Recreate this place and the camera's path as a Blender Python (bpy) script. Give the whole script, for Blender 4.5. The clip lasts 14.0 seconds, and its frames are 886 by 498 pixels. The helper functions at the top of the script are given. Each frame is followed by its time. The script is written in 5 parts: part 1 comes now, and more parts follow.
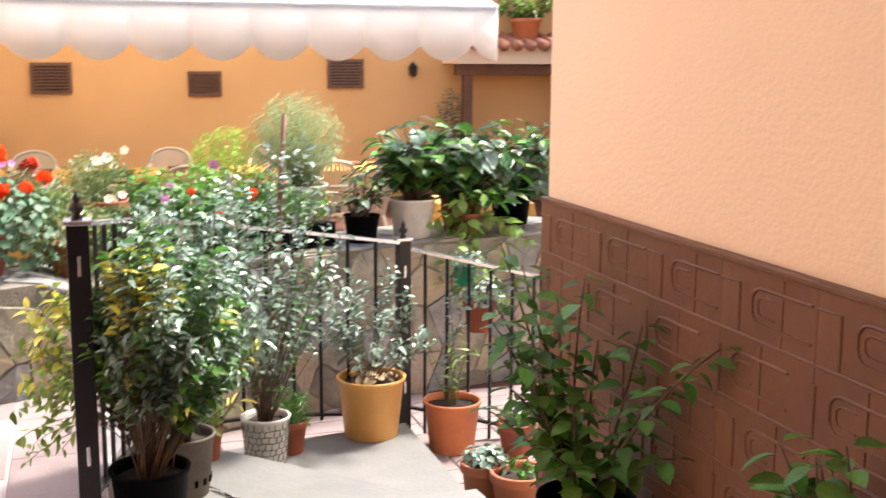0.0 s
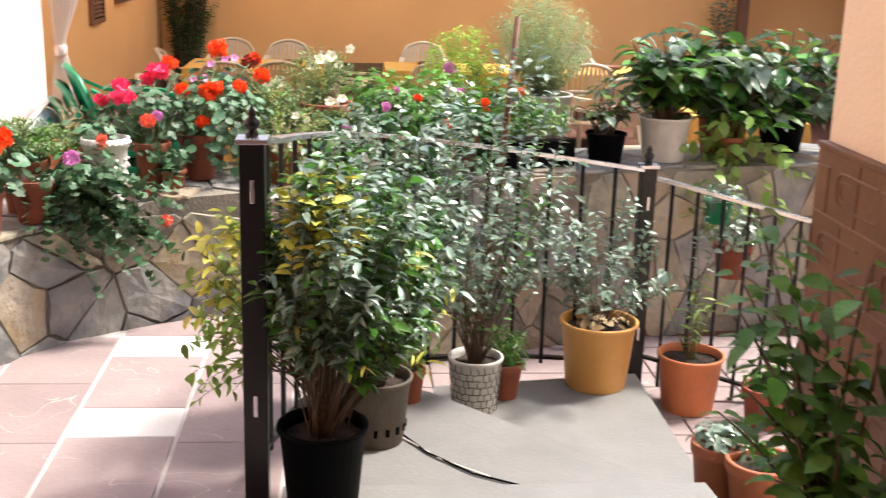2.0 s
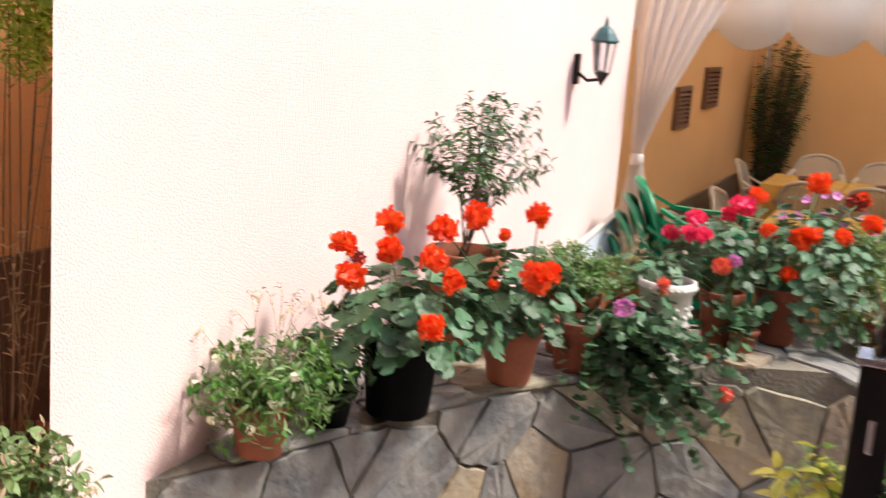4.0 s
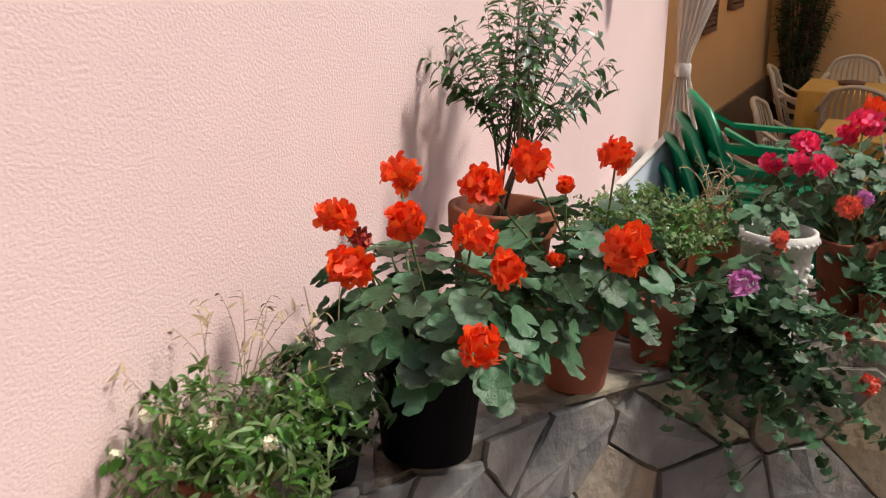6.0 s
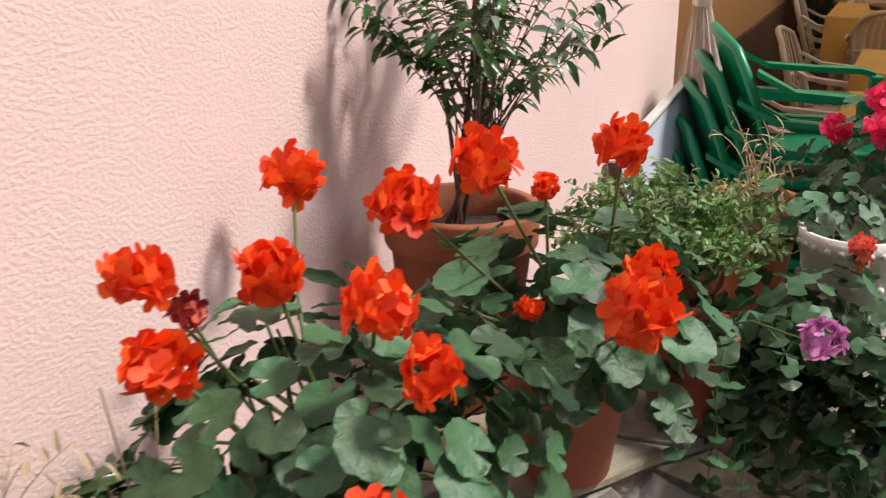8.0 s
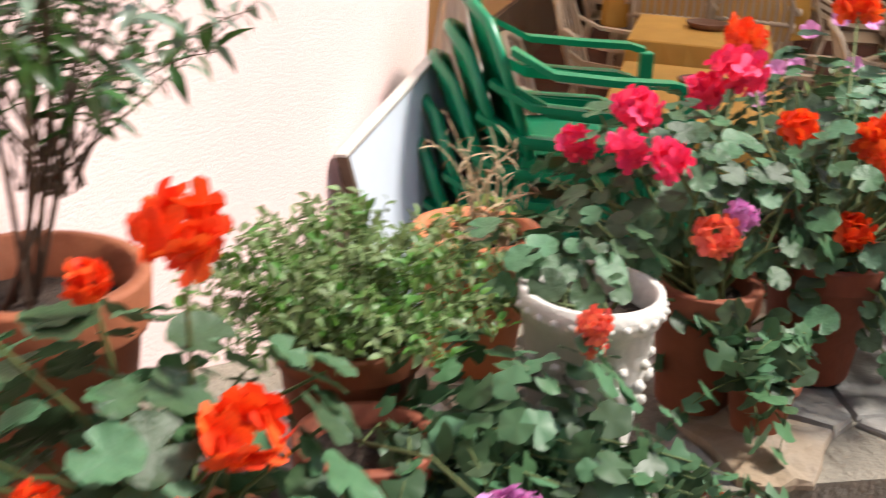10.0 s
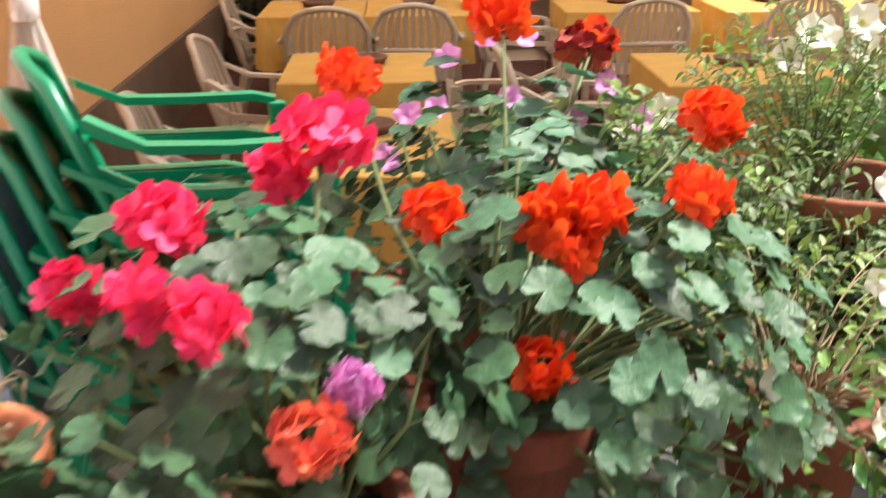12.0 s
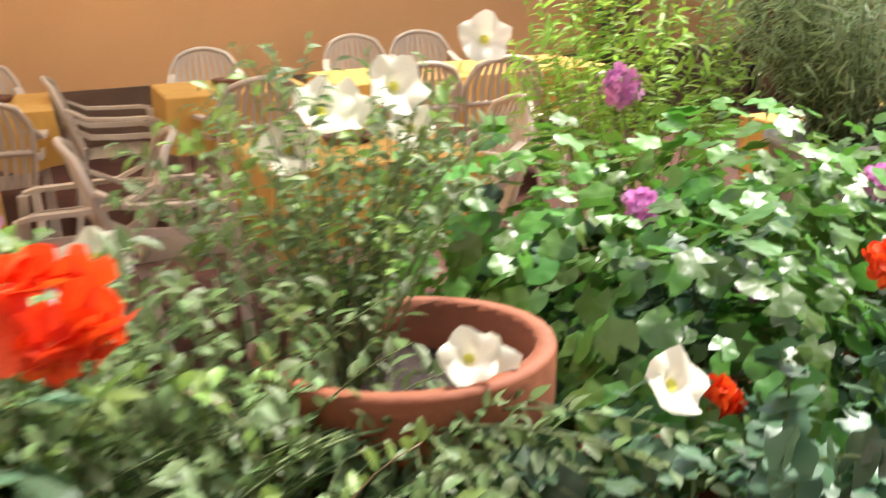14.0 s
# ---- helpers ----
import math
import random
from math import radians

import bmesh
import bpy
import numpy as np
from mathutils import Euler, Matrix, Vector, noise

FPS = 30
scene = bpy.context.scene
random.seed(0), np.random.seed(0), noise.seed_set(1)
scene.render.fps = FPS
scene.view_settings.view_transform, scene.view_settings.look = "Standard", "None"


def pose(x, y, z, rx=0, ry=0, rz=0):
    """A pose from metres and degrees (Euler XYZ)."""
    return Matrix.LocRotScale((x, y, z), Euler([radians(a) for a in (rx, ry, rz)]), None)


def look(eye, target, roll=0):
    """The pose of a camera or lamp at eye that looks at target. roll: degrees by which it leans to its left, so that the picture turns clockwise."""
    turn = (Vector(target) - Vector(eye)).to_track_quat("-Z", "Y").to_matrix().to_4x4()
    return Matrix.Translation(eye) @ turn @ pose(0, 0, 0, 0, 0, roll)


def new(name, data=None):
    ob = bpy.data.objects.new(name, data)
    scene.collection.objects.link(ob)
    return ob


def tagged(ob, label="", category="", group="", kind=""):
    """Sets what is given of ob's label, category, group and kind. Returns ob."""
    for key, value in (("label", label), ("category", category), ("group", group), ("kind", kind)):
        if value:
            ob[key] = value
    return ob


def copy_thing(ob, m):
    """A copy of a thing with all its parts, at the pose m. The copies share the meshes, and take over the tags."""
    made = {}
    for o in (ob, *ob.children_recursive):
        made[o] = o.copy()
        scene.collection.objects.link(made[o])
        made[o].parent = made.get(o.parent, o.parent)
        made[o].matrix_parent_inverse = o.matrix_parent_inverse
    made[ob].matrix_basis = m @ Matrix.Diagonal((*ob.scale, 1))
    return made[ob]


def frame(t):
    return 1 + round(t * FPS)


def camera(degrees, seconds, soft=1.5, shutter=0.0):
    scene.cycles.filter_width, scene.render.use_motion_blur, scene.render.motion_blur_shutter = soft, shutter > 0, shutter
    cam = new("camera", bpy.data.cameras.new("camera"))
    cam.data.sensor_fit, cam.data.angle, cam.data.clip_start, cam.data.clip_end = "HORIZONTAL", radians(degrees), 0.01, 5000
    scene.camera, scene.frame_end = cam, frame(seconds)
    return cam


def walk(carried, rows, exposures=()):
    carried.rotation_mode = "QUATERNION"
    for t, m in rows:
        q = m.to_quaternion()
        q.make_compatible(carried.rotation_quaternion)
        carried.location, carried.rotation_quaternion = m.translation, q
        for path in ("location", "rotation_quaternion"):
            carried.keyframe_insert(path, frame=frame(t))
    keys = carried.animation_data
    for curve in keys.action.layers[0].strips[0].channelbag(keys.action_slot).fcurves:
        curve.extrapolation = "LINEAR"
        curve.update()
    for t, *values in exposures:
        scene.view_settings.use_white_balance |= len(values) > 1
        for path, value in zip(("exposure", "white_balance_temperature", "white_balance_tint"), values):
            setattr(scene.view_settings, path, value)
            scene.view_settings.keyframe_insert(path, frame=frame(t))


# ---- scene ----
cam = camera(42.5, 14.0, soft=1.15, shutter=0.5)
PATH = [
    (0, (1.475, 0.516, 1.495), (2.075, 2.394, 1.158), 0.3),
    (0.5, (1.595, 0.611, 1.467), (2.061, 2.511, 1.051), 2.2),
    (0.6, (1.63, 0.633, 1.458), (2.075, 2.533, 1.019), 2.1),
    (1, (1.745, 0.764, 1.479), (2.101, 2.666, 0.972), 1.5),
    (1.5, (1.727, 0.953, 1.478), (1.993, 2.869, 0.972), 1.2),
    (2, (1.716, 1.119, 1.499), (1.871, 3.044, 0.979), 1.6),
    (2.4, (1.741, 1.236, 1.497), (1.78, 3.165, 0.968), 2.1),
    (2.5, (1.734, 1.275, 1.5), (1.732, 3.202, 0.961), 2.0),
    (3, (1.696, 1.494, 1.504), (1.451, 3.418, 1.017), 2.2),
    (3.5, (1.573, 1.77, 1.5), (1.032, 3.65, 1.083), 3.3),
    (3.8, (1.516, 1.875, 1.532), (0.834, 3.709, 1.114), 5.0),
    (4, (1.501, 1.997, 1.516), (0.724, 3.795, 1.111), 4.5),
    (4.2, (1.463, 2.062, 1.504), (0.647, 3.843, 1.101), 4.3),
    (6.5, (0.959, 3.082, 1.362), (0.217, 4.847, 0.786), 1.1),
    (7.2, (0.884, 3.362, 1.332), (0.099, 5.098, 0.725), -0.3),
    (9.3, (0.829, 3.99, 1.298), (0.253, 5.769, 0.59), 3.0),
    (9.5, (0.834, 4.05, 1.293), (0.3, 5.841, 0.58), 3.2),
    (10, (0.866, 4.222, 1.286), (0.45, 6.04, 0.565), 3.2),
    (10.4, (0.879, 4.391, 1.241), (0.576, 6.25, 0.57), -0.8),
    (10.5, (0.873, 4.436, 1.251), (0.605, 6.293, 0.56), 1.3),
    (11, (0.89, 4.618, 1.217), (0.768, 6.506, 0.569), 0.0),
    (11.5, (0.937, 4.748, 1.202), (0.912, 6.636, 0.543), 0.1),
    (12, (0.969, 4.909, 1.184), (1.04, 6.802, 0.543), -0.3),
    (12.1, (0.975, 4.955, 1.186), (1.076, 6.85, 0.555), -0.2),
    (12.5, (0.998, 5.063, 1.164), (1.204, 6.96, 0.567), -1.0),
    (12.8, (1.054, 5.138, 1.143), (1.325, 7.03, 0.555), -1.5),
    (13, (1.1, 5.187, 1.145), (1.381, 7.074, 0.545), -1.2),
    (13.5, (1.2, 5.352, 1.116), (1.626, 7.22, 0.542), -1.2),
    (13.6, (1.22, 5.384, 1.116), (1.702, 7.24, 0.549), -2.0),
    (14, (1.317, 5.542, 1.091), (1.959, 7.364, 0.571), -2.2),
]
walk(cam, [(t, look(eye, target, roll)) for t, eye, target, roll in PATH],
     [(0, 1.6), (1.2, 1.47), (2.4, 1.24), (3.2, 1.08), (4.2, 0.58), (6.3, -0.06), (7.2, -0.04), (9.3, 0.55), (11, 0.93), (12, 1.18), (13, 1.2), (14, 1.2)])


# ---- light ----
world = bpy.data.worlds.new("world")
scene.world = world
world.use_nodes = True
wn = world.node_tree.nodes
sky = wn.new("ShaderNodeTexSky")
sky.sky_type = "NISHITA"
sky.sun_disc = False
sky.sun_elevation = radians(58)
sky.sun_rotation = radians(60)
sky.dust_density = 3.0
wn["Background"].inputs["Strength"].default_value = 0.14
world.node_tree.links.new(sky.outputs["Color"], wn["Background"].inputs["Color"])
sun = new("sun", bpy.data.lights.new("sun", "SUN"))
sun.data.energy = 3.7
sun.data.angle = radians(9)
sun.data.color = (1.0, 0.95, 0.88)
sun.matrix_world = look((6, 2.2, 9), (0, 0, 0))

# ---- materials ----


def material(name, colour, rough=0.8, vary=0.15, scale=6.0, fine=60.0, bump=0.2, metal=0.0, second=None, per_piece=0.0, spec=0.5, through_light=0.0):
    """A surface with two scales of variation, relief and, where asked, a shade of its own for each piece."""
    m = bpy.data.materials.new(name)
    m.use_nodes = True
    nt = m.node_tree
    n, l = nt.nodes, nt.links
    b = n["Principled BSDF"]
    b.inputs["Roughness"].default_value = rough
    b.inputs["Metallic"].default_value = metal
    b.inputs["Specular IOR Level"].default_value = spec
    co = n.new("ShaderNodeTexCoord")
    big = n.new("ShaderNodeTexNoise")
    big.inputs["Scale"].default_value = scale
    big.inputs["Detail"].default_value = 5
    small = n.new("ShaderNodeTexNoise")
    small.inputs["Scale"].default_value = fine
    small.inputs["Detail"].default_value = 4
    for t in (big, small):
        l.new(co.outputs["Object"], t.inputs["Vector"])
    mix = n.new("ShaderNodeMix")
    mix.data_type = "RGBA"
    mix.inputs[6].default_value = (*[c * (1 - vary) for c in colour], 1)
    mix.inputs[7].default_value = (*(second or [min(1, c * (1 + vary)) for c in colour]), 1)
    ramp = n.new("ShaderNodeMapRange")
    ramp.inputs[1].default_value, ramp.inputs[2].default_value = 0.3, 0.7
    l.new(big.outputs["Fac"], ramp.inputs[0])
    l.new(ramp.outputs[0], mix.inputs[0])
    last = mix.outputs[2]
    hsv = n.new("ShaderNodeHueSaturation")
    l.new(last, hsv.inputs["Color"])
    val = n.new("ShaderNodeMapRange")
    val.inputs[3].default_value, val.inputs[4].default_value = 1 - vary * 0.7, 1 + vary * 0.7
    l.new(small.outputs["Fac"], val.inputs[0])
    src = val.outputs[0]
    if per_piece:
        info = n.new("ShaderNodeObjectInfo")
        geo = n.new("ShaderNodeNewGeometry")
        add = n.new("ShaderNodeMath")
        add.operation = "ADD"
        l.new(info.outputs["Random"], add.inputs[0])
        l.new(geo.outputs["Random Per Island"], add.inputs[1])
        wrap = n.new("ShaderNodeMath")
        wrap.operation = "FRACT"
        l.new(add.outputs[0], wrap.inputs[0])
        pv = n.new("ShaderNodeMapRange")
        pv.inputs[3].default_value, pv.inputs[4].default_value = 1 - per_piece, 1 + per_piece
        l.new(wrap.outputs[0], pv.inputs[0])
        mul = n.new("ShaderNodeMath")
        mul.operation = "MULTIPLY"
        l.new(src, mul.inputs[0])
        l.new(pv.outputs[0], mul.inputs[1])
        src = mul.outputs[0]
        ph = n.new("ShaderNodeMapRange")
        ph.inputs[3].default_value, ph.inputs[4].default_value = 0.5 - per_piece * 0.06, 0.5 + per_piece * 0.06
        l.new(wrap.outputs[0], ph.inputs[0])
        l.new(ph.outputs[0], hsv.inputs["Hue"])
    l.new(src, hsv.inputs["Value"])
    l.new(hsv.outputs["Color"], b.inputs["Base Color"])
    bp = n.new("ShaderNodeBump")
    bp.inputs["Strength"].default_value = bump
    bp.inputs["Distance"].default_value = 0.01
    l.new(small.outputs["Fac"], bp.inputs["Height"])
    l.new(bp.outputs["Normal"], b.inputs["Normal"])
    if through_light:
        tr = n.new("ShaderNodeBsdfTranslucent")
        l.new(hsv.outputs["Color"], tr.inputs["Color"])
        ms = n.new("ShaderNodeMixShader")
        ms.inputs[0].default_value = through_light
        l.new(b.outputs[0], ms.inputs[1])
        l.new(tr.outputs[0], ms.inputs[2])
        l.new(ms.outputs[0], n["Material Output"].inputs["Surface"])
    return m


def veined(m, colour, scale=5.0, width=0.0035):
    """Adds broken, meandering pale lines, worn into the surface."""
    n, l = m.node_tree.nodes, m.node_tree.links
    b = n["Principled BSDF"]
    src = b.inputs["Base Color"].links[0].from_socket
    co = n.new("ShaderNodeNewGeometry")
    line, mask = n.new("ShaderNodeTexNoise"), n.new("ShaderNodeTexNoise")
    line.inputs["Scale"].default_value, line.inputs["Detail"].default_value, line.inputs["Distortion"].default_value = scale, 1.0, 0.6
    mask.inputs["Scale"].default_value = scale * 0.9
    for t in (line, mask):
        l.new(co.outputs["Position"], t.inputs["Vector"])
    near = n.new("ShaderNodeMath")
    near.operation = "COMPARE"
    near.inputs[1].default_value, near.inputs[2].default_value = 0.5, width
    l.new(line.outputs["Fac"], near.inputs[0])
    part_of = n.new("ShaderNodeMapRange")
    part_of.inputs[1].default_value, part_of.inputs[2].default_value = 0.48, 0.56
    l.new(mask.outputs["Fac"], part_of.inputs[0])
    both = n.new("ShaderNodeMath")
    both.operation = "MULTIPLY"
    l.new(near.outputs[0], both.inputs[0])
    l.new(part_of.outputs[0], both.inputs[1])
    mix = n.new("ShaderNodeMix")
    mix.data_type = "RGBA"
    mix.inputs[7].default_value = (*colour, 1)
    l.new(both.outputs[0], mix.inputs[0])
    l.new(src, mix.inputs[6])
    l.new(mix.outputs[2], b.inputs["Base Color"])
    return m


PINK = material("pink_render", (0.85, 0.63, 0.595), 0.9, 0.05, 1.2, 170, 0.33)
ORANGE = material("orange_render", (0.76, 0.43, 0.175), 0.9, 0.05, 1.0, 90, 0.5)
PEACH = material("peach_render", (0.88, 0.69, 0.475), 0.9, 0.04, 1.0, 80, 0.3)
DADO = material("brown_tile", (0.165, 0.08, 0.046), 0.45, 0.14, 5, 40, 0.15, per_piece=0.08, spec=0.25)
GROUT = material("brown_grout", (0.13, 0.075, 0.05), 0.9, 0.1)
SKIRT = material("brown_band", (0.15, 0.09, 0.05), 0.8, 0.15, 3, 60, 0.4)
TILE = veined(material("pink_floor_tile", (0.29, 0.222, 0.214), 0.5, 0.12, 4, 50, 0.2, per_piece=0.08), (0.44, 0.38, 0.36))
WHITE_TILE = material("white_floor_tile", (0.66, 0.63, 0.60), 0.4, 0.06, 4, 50, 0.15)
JOINT = material("cement_joint", (0.48, 0.43, 0.41), 0.95, 0.15, 8, 90, 0.5)
STONE = material("grey_stone", (0.20, 0.187, 0.153), 0.65, 0.25, 9, 30, 0.9, second=(0.33, 0.28, 0.195), per_piece=0.3)
STONE_B = material("blue_grey_stone", (0.18, 0.184, 0.188), 0.65, 0.2, 9, 30, 0.9, second=(0.29, 0.27, 0.24), per_piece=0.2)
STONE_T = material("tan_stone", (0.36, 0.26, 0.15), 0.7, 0.2, 9, 30, 0.9, second=(0.30, 0.26, 0.21), per_piece=0.2)
FEATHER = material("feathery_leaf", (0.36, 0.45, 0.22), 0.45, 0.2, 9, 60, 0.2, per_piece=0.3, through_light=0.55)
FERN = material("bright_fern", (0.36, 0.55, 0.08), 0.45, 0.2, 9, 60, 0.2, per_piece=0.3, through_light=0.45)
MORTAR = material("wall_mortar", (0.21, 0.185, 0.145), 0.95, 0.2, 10, 80, 0.8)
SLAB = material("grey_slab", (0.172, 0.166, 0.158), 0.55, 0.12, 4, 60, 0.2, per_piece=0.05)
SLATE = material("dark_slate_slab", (0.15, 0.155, 0.155), 0.5, 0.25, 7, 40, 0.5)
LOWER = material("red_floor", (0.10, 0.042, 0.028), 0.7, 0.2, 4, 40, 0.2, spec=0.2)
IRON = material("black_iron", (0.008, 0.008, 0.009), 0.3, 0.2, 9, 80, 0.1, spec=0.35)
STEEL = material("bright_rail", (0.62, 0.62, 0.66), 0.25, 0.08, 9, 80, 0.05, metal=0.9)
TERRA = material("terracotta", (0.25, 0.070, 0.032), 0.75, 0.15, 9, 70, 0.2, per_piece=0.1)
TERRA_B = material("bright_terracotta", (0.60, 0.20, 0.08), 0.6, 0.1, 9, 70, 0.15)
OCHRE = material("ochre_plastic", (0.62, 0.32, 0.09), 0.5, 0.08, 7, 70, 0.08)
BLACK = material("black_plastic", (0.003, 0.003, 0.0034), 0.6, 0.2, 7, 70, 0.08, spec=0.03)
WHITEPOT = material("white_pot", (0.60, 0.58, 0.53), 0.7, 0.12, 12, 70, 0.3)
BROWNPOT = material("brown_pot", (0.09, 0.07, 0.05), 0.7, 0.2, 12, 70, 0.3)
CRACK = material("pot_crackle_line", (0.10, 0.09, 0.08), 0.8, 0.1)
SOIL = material("soil", (0.035, 0.022, 0.015), 1.0, 0.4, 20, 120, 1.0)
STEM = material("green_stem", (0.12, 0.16, 0.05), 0.7, 0.2)
WOOD = material("brown_stem", (0.11, 0.075, 0.05), 0.8, 0.25, 9, 80, 0.4)
DRY = material("dry_stem", (0.40, 0.30, 0.18), 0.9, 0.25)
LEAF_G = material("geranium_leaf", (0.058, 0.132, 0.055), 0.45, 0.16, 3, 14, 0.2, per_piece=0.5, spec=0.45, through_light=0.16)
LEAF_D = material("dark_leaf", (0.045, 0.110, 0.025), 0.24, 0.2, 9, 60, 0.2, per_piece=0.35, through_light=0.25)
LEAF_B = material("grey_green_leaf", (0.19, 0.265, 0.195), 0.22, 0.2, 9, 60, 0.2, per_piece=0.4, spec=0.8, through_light=0.2)
LEAF_L = material("light_leaf", (0.24, 0.36, 0.08), 0.42, 0.2, 9, 60, 0.2, per_piece=0.35, through_light=0.35)
LEAF_V = material("vivid_leaf", (0.12, 0.27, 0.035), 0.34, 0.2, 9, 60, 0.2, per_piece=0.4, spec=0.5, through_light=0.3)
LEAF_P = material("petunia_leaf", (0.185, 0.265, 0.098), 0.5, 0.2, 9, 60, 0.2, per_piece=0.35, through_light=0.4)
LEAF_Y = material("yellow_leaf", (0.60, 0.56, 0.11), 0.45, 0.2, 9, 60, 0.2, per_piece=0.3, through_light=0.3)
LEAF_M = material("mid_leaf", (0.085, 0.20, 0.03), 0.34, 0.2, 9, 60, 0.2, per_piece=0.35, through_light=0.3)
RED = material("orange_red_petal", (0.92, 0.095, 0.014), 0.6, 0.12, 30, 90, 0.1, per_piece=0.12, through_light=0.3)
PINKRED = material("pink_red_petal", (0.92, 0.05, 0.17), 0.6, 0.12, 30, 90, 0.1, per_piece=0.12, through_light=0.3)
CORAL = material("coral_petal", (0.90, 0.20, 0.12), 0.6, 0.12, 30, 90, 0.1, per_piece=0.2, through_light=0.25)
MAUVE = material("mauve_petal", (0.78, 0.33, 0.66), 0.6, 0.12, 30, 90, 0.1, per_piece=0.2, through_light=0.25)
CREAM = material("cream_petal", (0.95, 0.93, 0.72), 0.6, 0.04, 30, 90, 0.1, per_piece=0.06, through_light=0.2)
MAROON = material("faded_petal", (0.34, 0.028, 0.02), 0.7, 0.2, 30, 90, 0.1, per_piece=0.3)
CHAIR = material("beige_plastic", (0.55, 0.46, 0.34), 0.45, 0.05, 5, 60, 0.05)
GREEN = material("green_plastic", (0.0, 0.20, 0.085), 0.3, 0.06, 5, 60, 0.05)
CLOTH = material("yellow_cloth", (0.58, 0.33, 0.07), 0.85, 0.08, 6, 200, 0.2)
CANOPY = material("white_canopy", (0.93, 0.925, 0.91), 0.8, 0.02, 5, 90, 0.1, through_light=0.72)
AWNING = material("white_awning", (0.93, 0.925, 0.915), 0.8, 0.02, 5, 90, 0.1, through_light=0.8)
CURTAIN = material("white_curtain", (0.88, 0.82, 0.77), 0.85, 0.05, 5, 90, 0.2, through_light=0.4)
BOARD = material("white_board", (0.62, 0.68, 0.76), 0.3, 0.04, 4, 40, 0.05)
BROWNWOOD = material("brown_wood", (0.16, 0.07, 0.035), 0.6, 0.2, 5, 60, 0.3)
DARKGLASS_SHADE = material("dark_window_and_doorway", (0.03, 0.02, 0.018), 0.15, 0.1)
ROOFTILE = material("roof_tile", (0.42, 0.17, 0.10), 0.8, 0.2, 8, 60, 0.4)

# ---- building helpers ----


def thing(name, label, category, group="", at=(0, 0, 0), turn=0.0, kind=""):
    ob = new(name)
    ob.empty_display_size = 0.1
    ob.matrix_basis = pose(*at, 0, 0, turn)
    return tagged(ob, label, category, group, kind)


def mesh_of(name, verts, faces, mat, smooth=False):
    me = bpy.data.meshes.new(name)
    me.from_pydata([tuple(v) for v in verts], [], [tuple(f) for f in faces])
    me.materials.append(mat)
    if smooth:
        me.polygons.foreach_set("use_smooth", [True] * len(me.polygons))
    me.update()
    return me


def part(name, bm, mat, parent=None, label="", smooth=False):
    """Links a bmesh, or a mesh, as one object, under a thing or a part."""
    if isinstance(bm, bmesh.types.BMesh):
        me = bpy.data.meshes.new(name)
        bm.to_mesh(me)
        bm.free()
        me.materials.append(mat)
        if smooth:
            me.polygons.foreach_set("use_smooth", [True] * len(me.polygons))
    else:
        me = bm
    ob = new(name, me)
    if parent:
        ob.parent = parent
    return tagged(ob, label)


def add_box(bm, x0, y0, z0, x1, y1, z1, bevel=0.0):
    r = bmesh.ops.create_cube(bm, size=1.0, matrix=Matrix.LocRotScale(((x0 + x1) / 2, (y0 + y1) / 2, (z0 + z1) / 2), None, (x1 - x0, y1 - y0, z1 - z0)))
    if bevel:
        edges = {e for v in r["verts"] for e in v.link_edges}
        bmesh.ops.bevel(bm, geom=list(edges), offset=bevel, segments=2, affect="EDGES", profile=0.6)
    return bm


def box(x0, y0, z0, x1, y1, z1, bevel=0.0):
    return add_box(bmesh.new(), x0, y0, z0, x1, y1, z1, bevel)


def lathe(profile, n=28, flute=0.0):
    """A body turned from (radius, height) pairs; returns verts and faces."""
    verts, faces = [], []
    for r, z in profile:
        for k in range(n):
            a = 2 * math.pi * k / n
            q = r * (1 + flute * math.cos(8 * a))
            verts.append((q * math.cos(a), q * math.sin(a), z))
    for i in range(len(profile) - 1):
        for k in range(n):
            a, b = i * n + k, i * n + (k + 1) % n
            faces.append((a, b, b + n, a + n))
    return verts, faces


def tube(points, r0, r1=None, n=6):
    """A tapered tube along points; returns verts and faces."""
    r1 = r0 if r1 is None else r1
    verts, faces = [], []
    pts = [Vector(p) for p in points]
    for i, p in enumerate(pts):
        d = (pts[min(i + 1, len(pts) - 1)] - pts[max(i - 1, 0)]).normalized()
        u = d.cross(Vector((0.31, 0.95, 0.1))).normalized()
        w = d.cross(u)
        r = r0 + (r1 - r0) * i / max(1, len(pts) - 1)
        for k in range(n):
            a = 2 * math.pi * k / n
            verts.append(p + u * (r * math.cos(a)) + w * (r * math.sin(a)))
    for i in range(len(pts) - 1):
        for k in range(n):
            a, b = i * n + k, i * n + (k + 1) % n
            faces.append((a, b, b + n, a + n))
    faces.append(tuple(range(n))[::-1])
    faces.append(tuple(range((len(pts) - 1) * n, len(pts) * n)))
    return verts, faces


def joined(pieces):
    verts, faces = [], []
    for v, f in pieces:
        o = len(verts)
        verts += [tuple(q) for q in v]
        faces += [tuple(i + o for i in g) for g in f]
    return verts, faces


def slab_of(outline, z0, z1):
    """A prism on an outline of (x, y)."""
    n = len(outline)
    verts = [(x, y, z0) for x, y in outline] + [(x, y, z1) for x, y in outline]
    faces = [tuple(range(n))[::-1], tuple(range(n, 2 * n))]
    faces += [(i, (i + 1) % n, n + (i + 1) % n, n + i) for i in range(n)]
    return verts, faces

# ---- structure ----


def structure(name, bm, mat, label, category):
    return tagged(part(name, bm, mat), label, category, kind="structure")


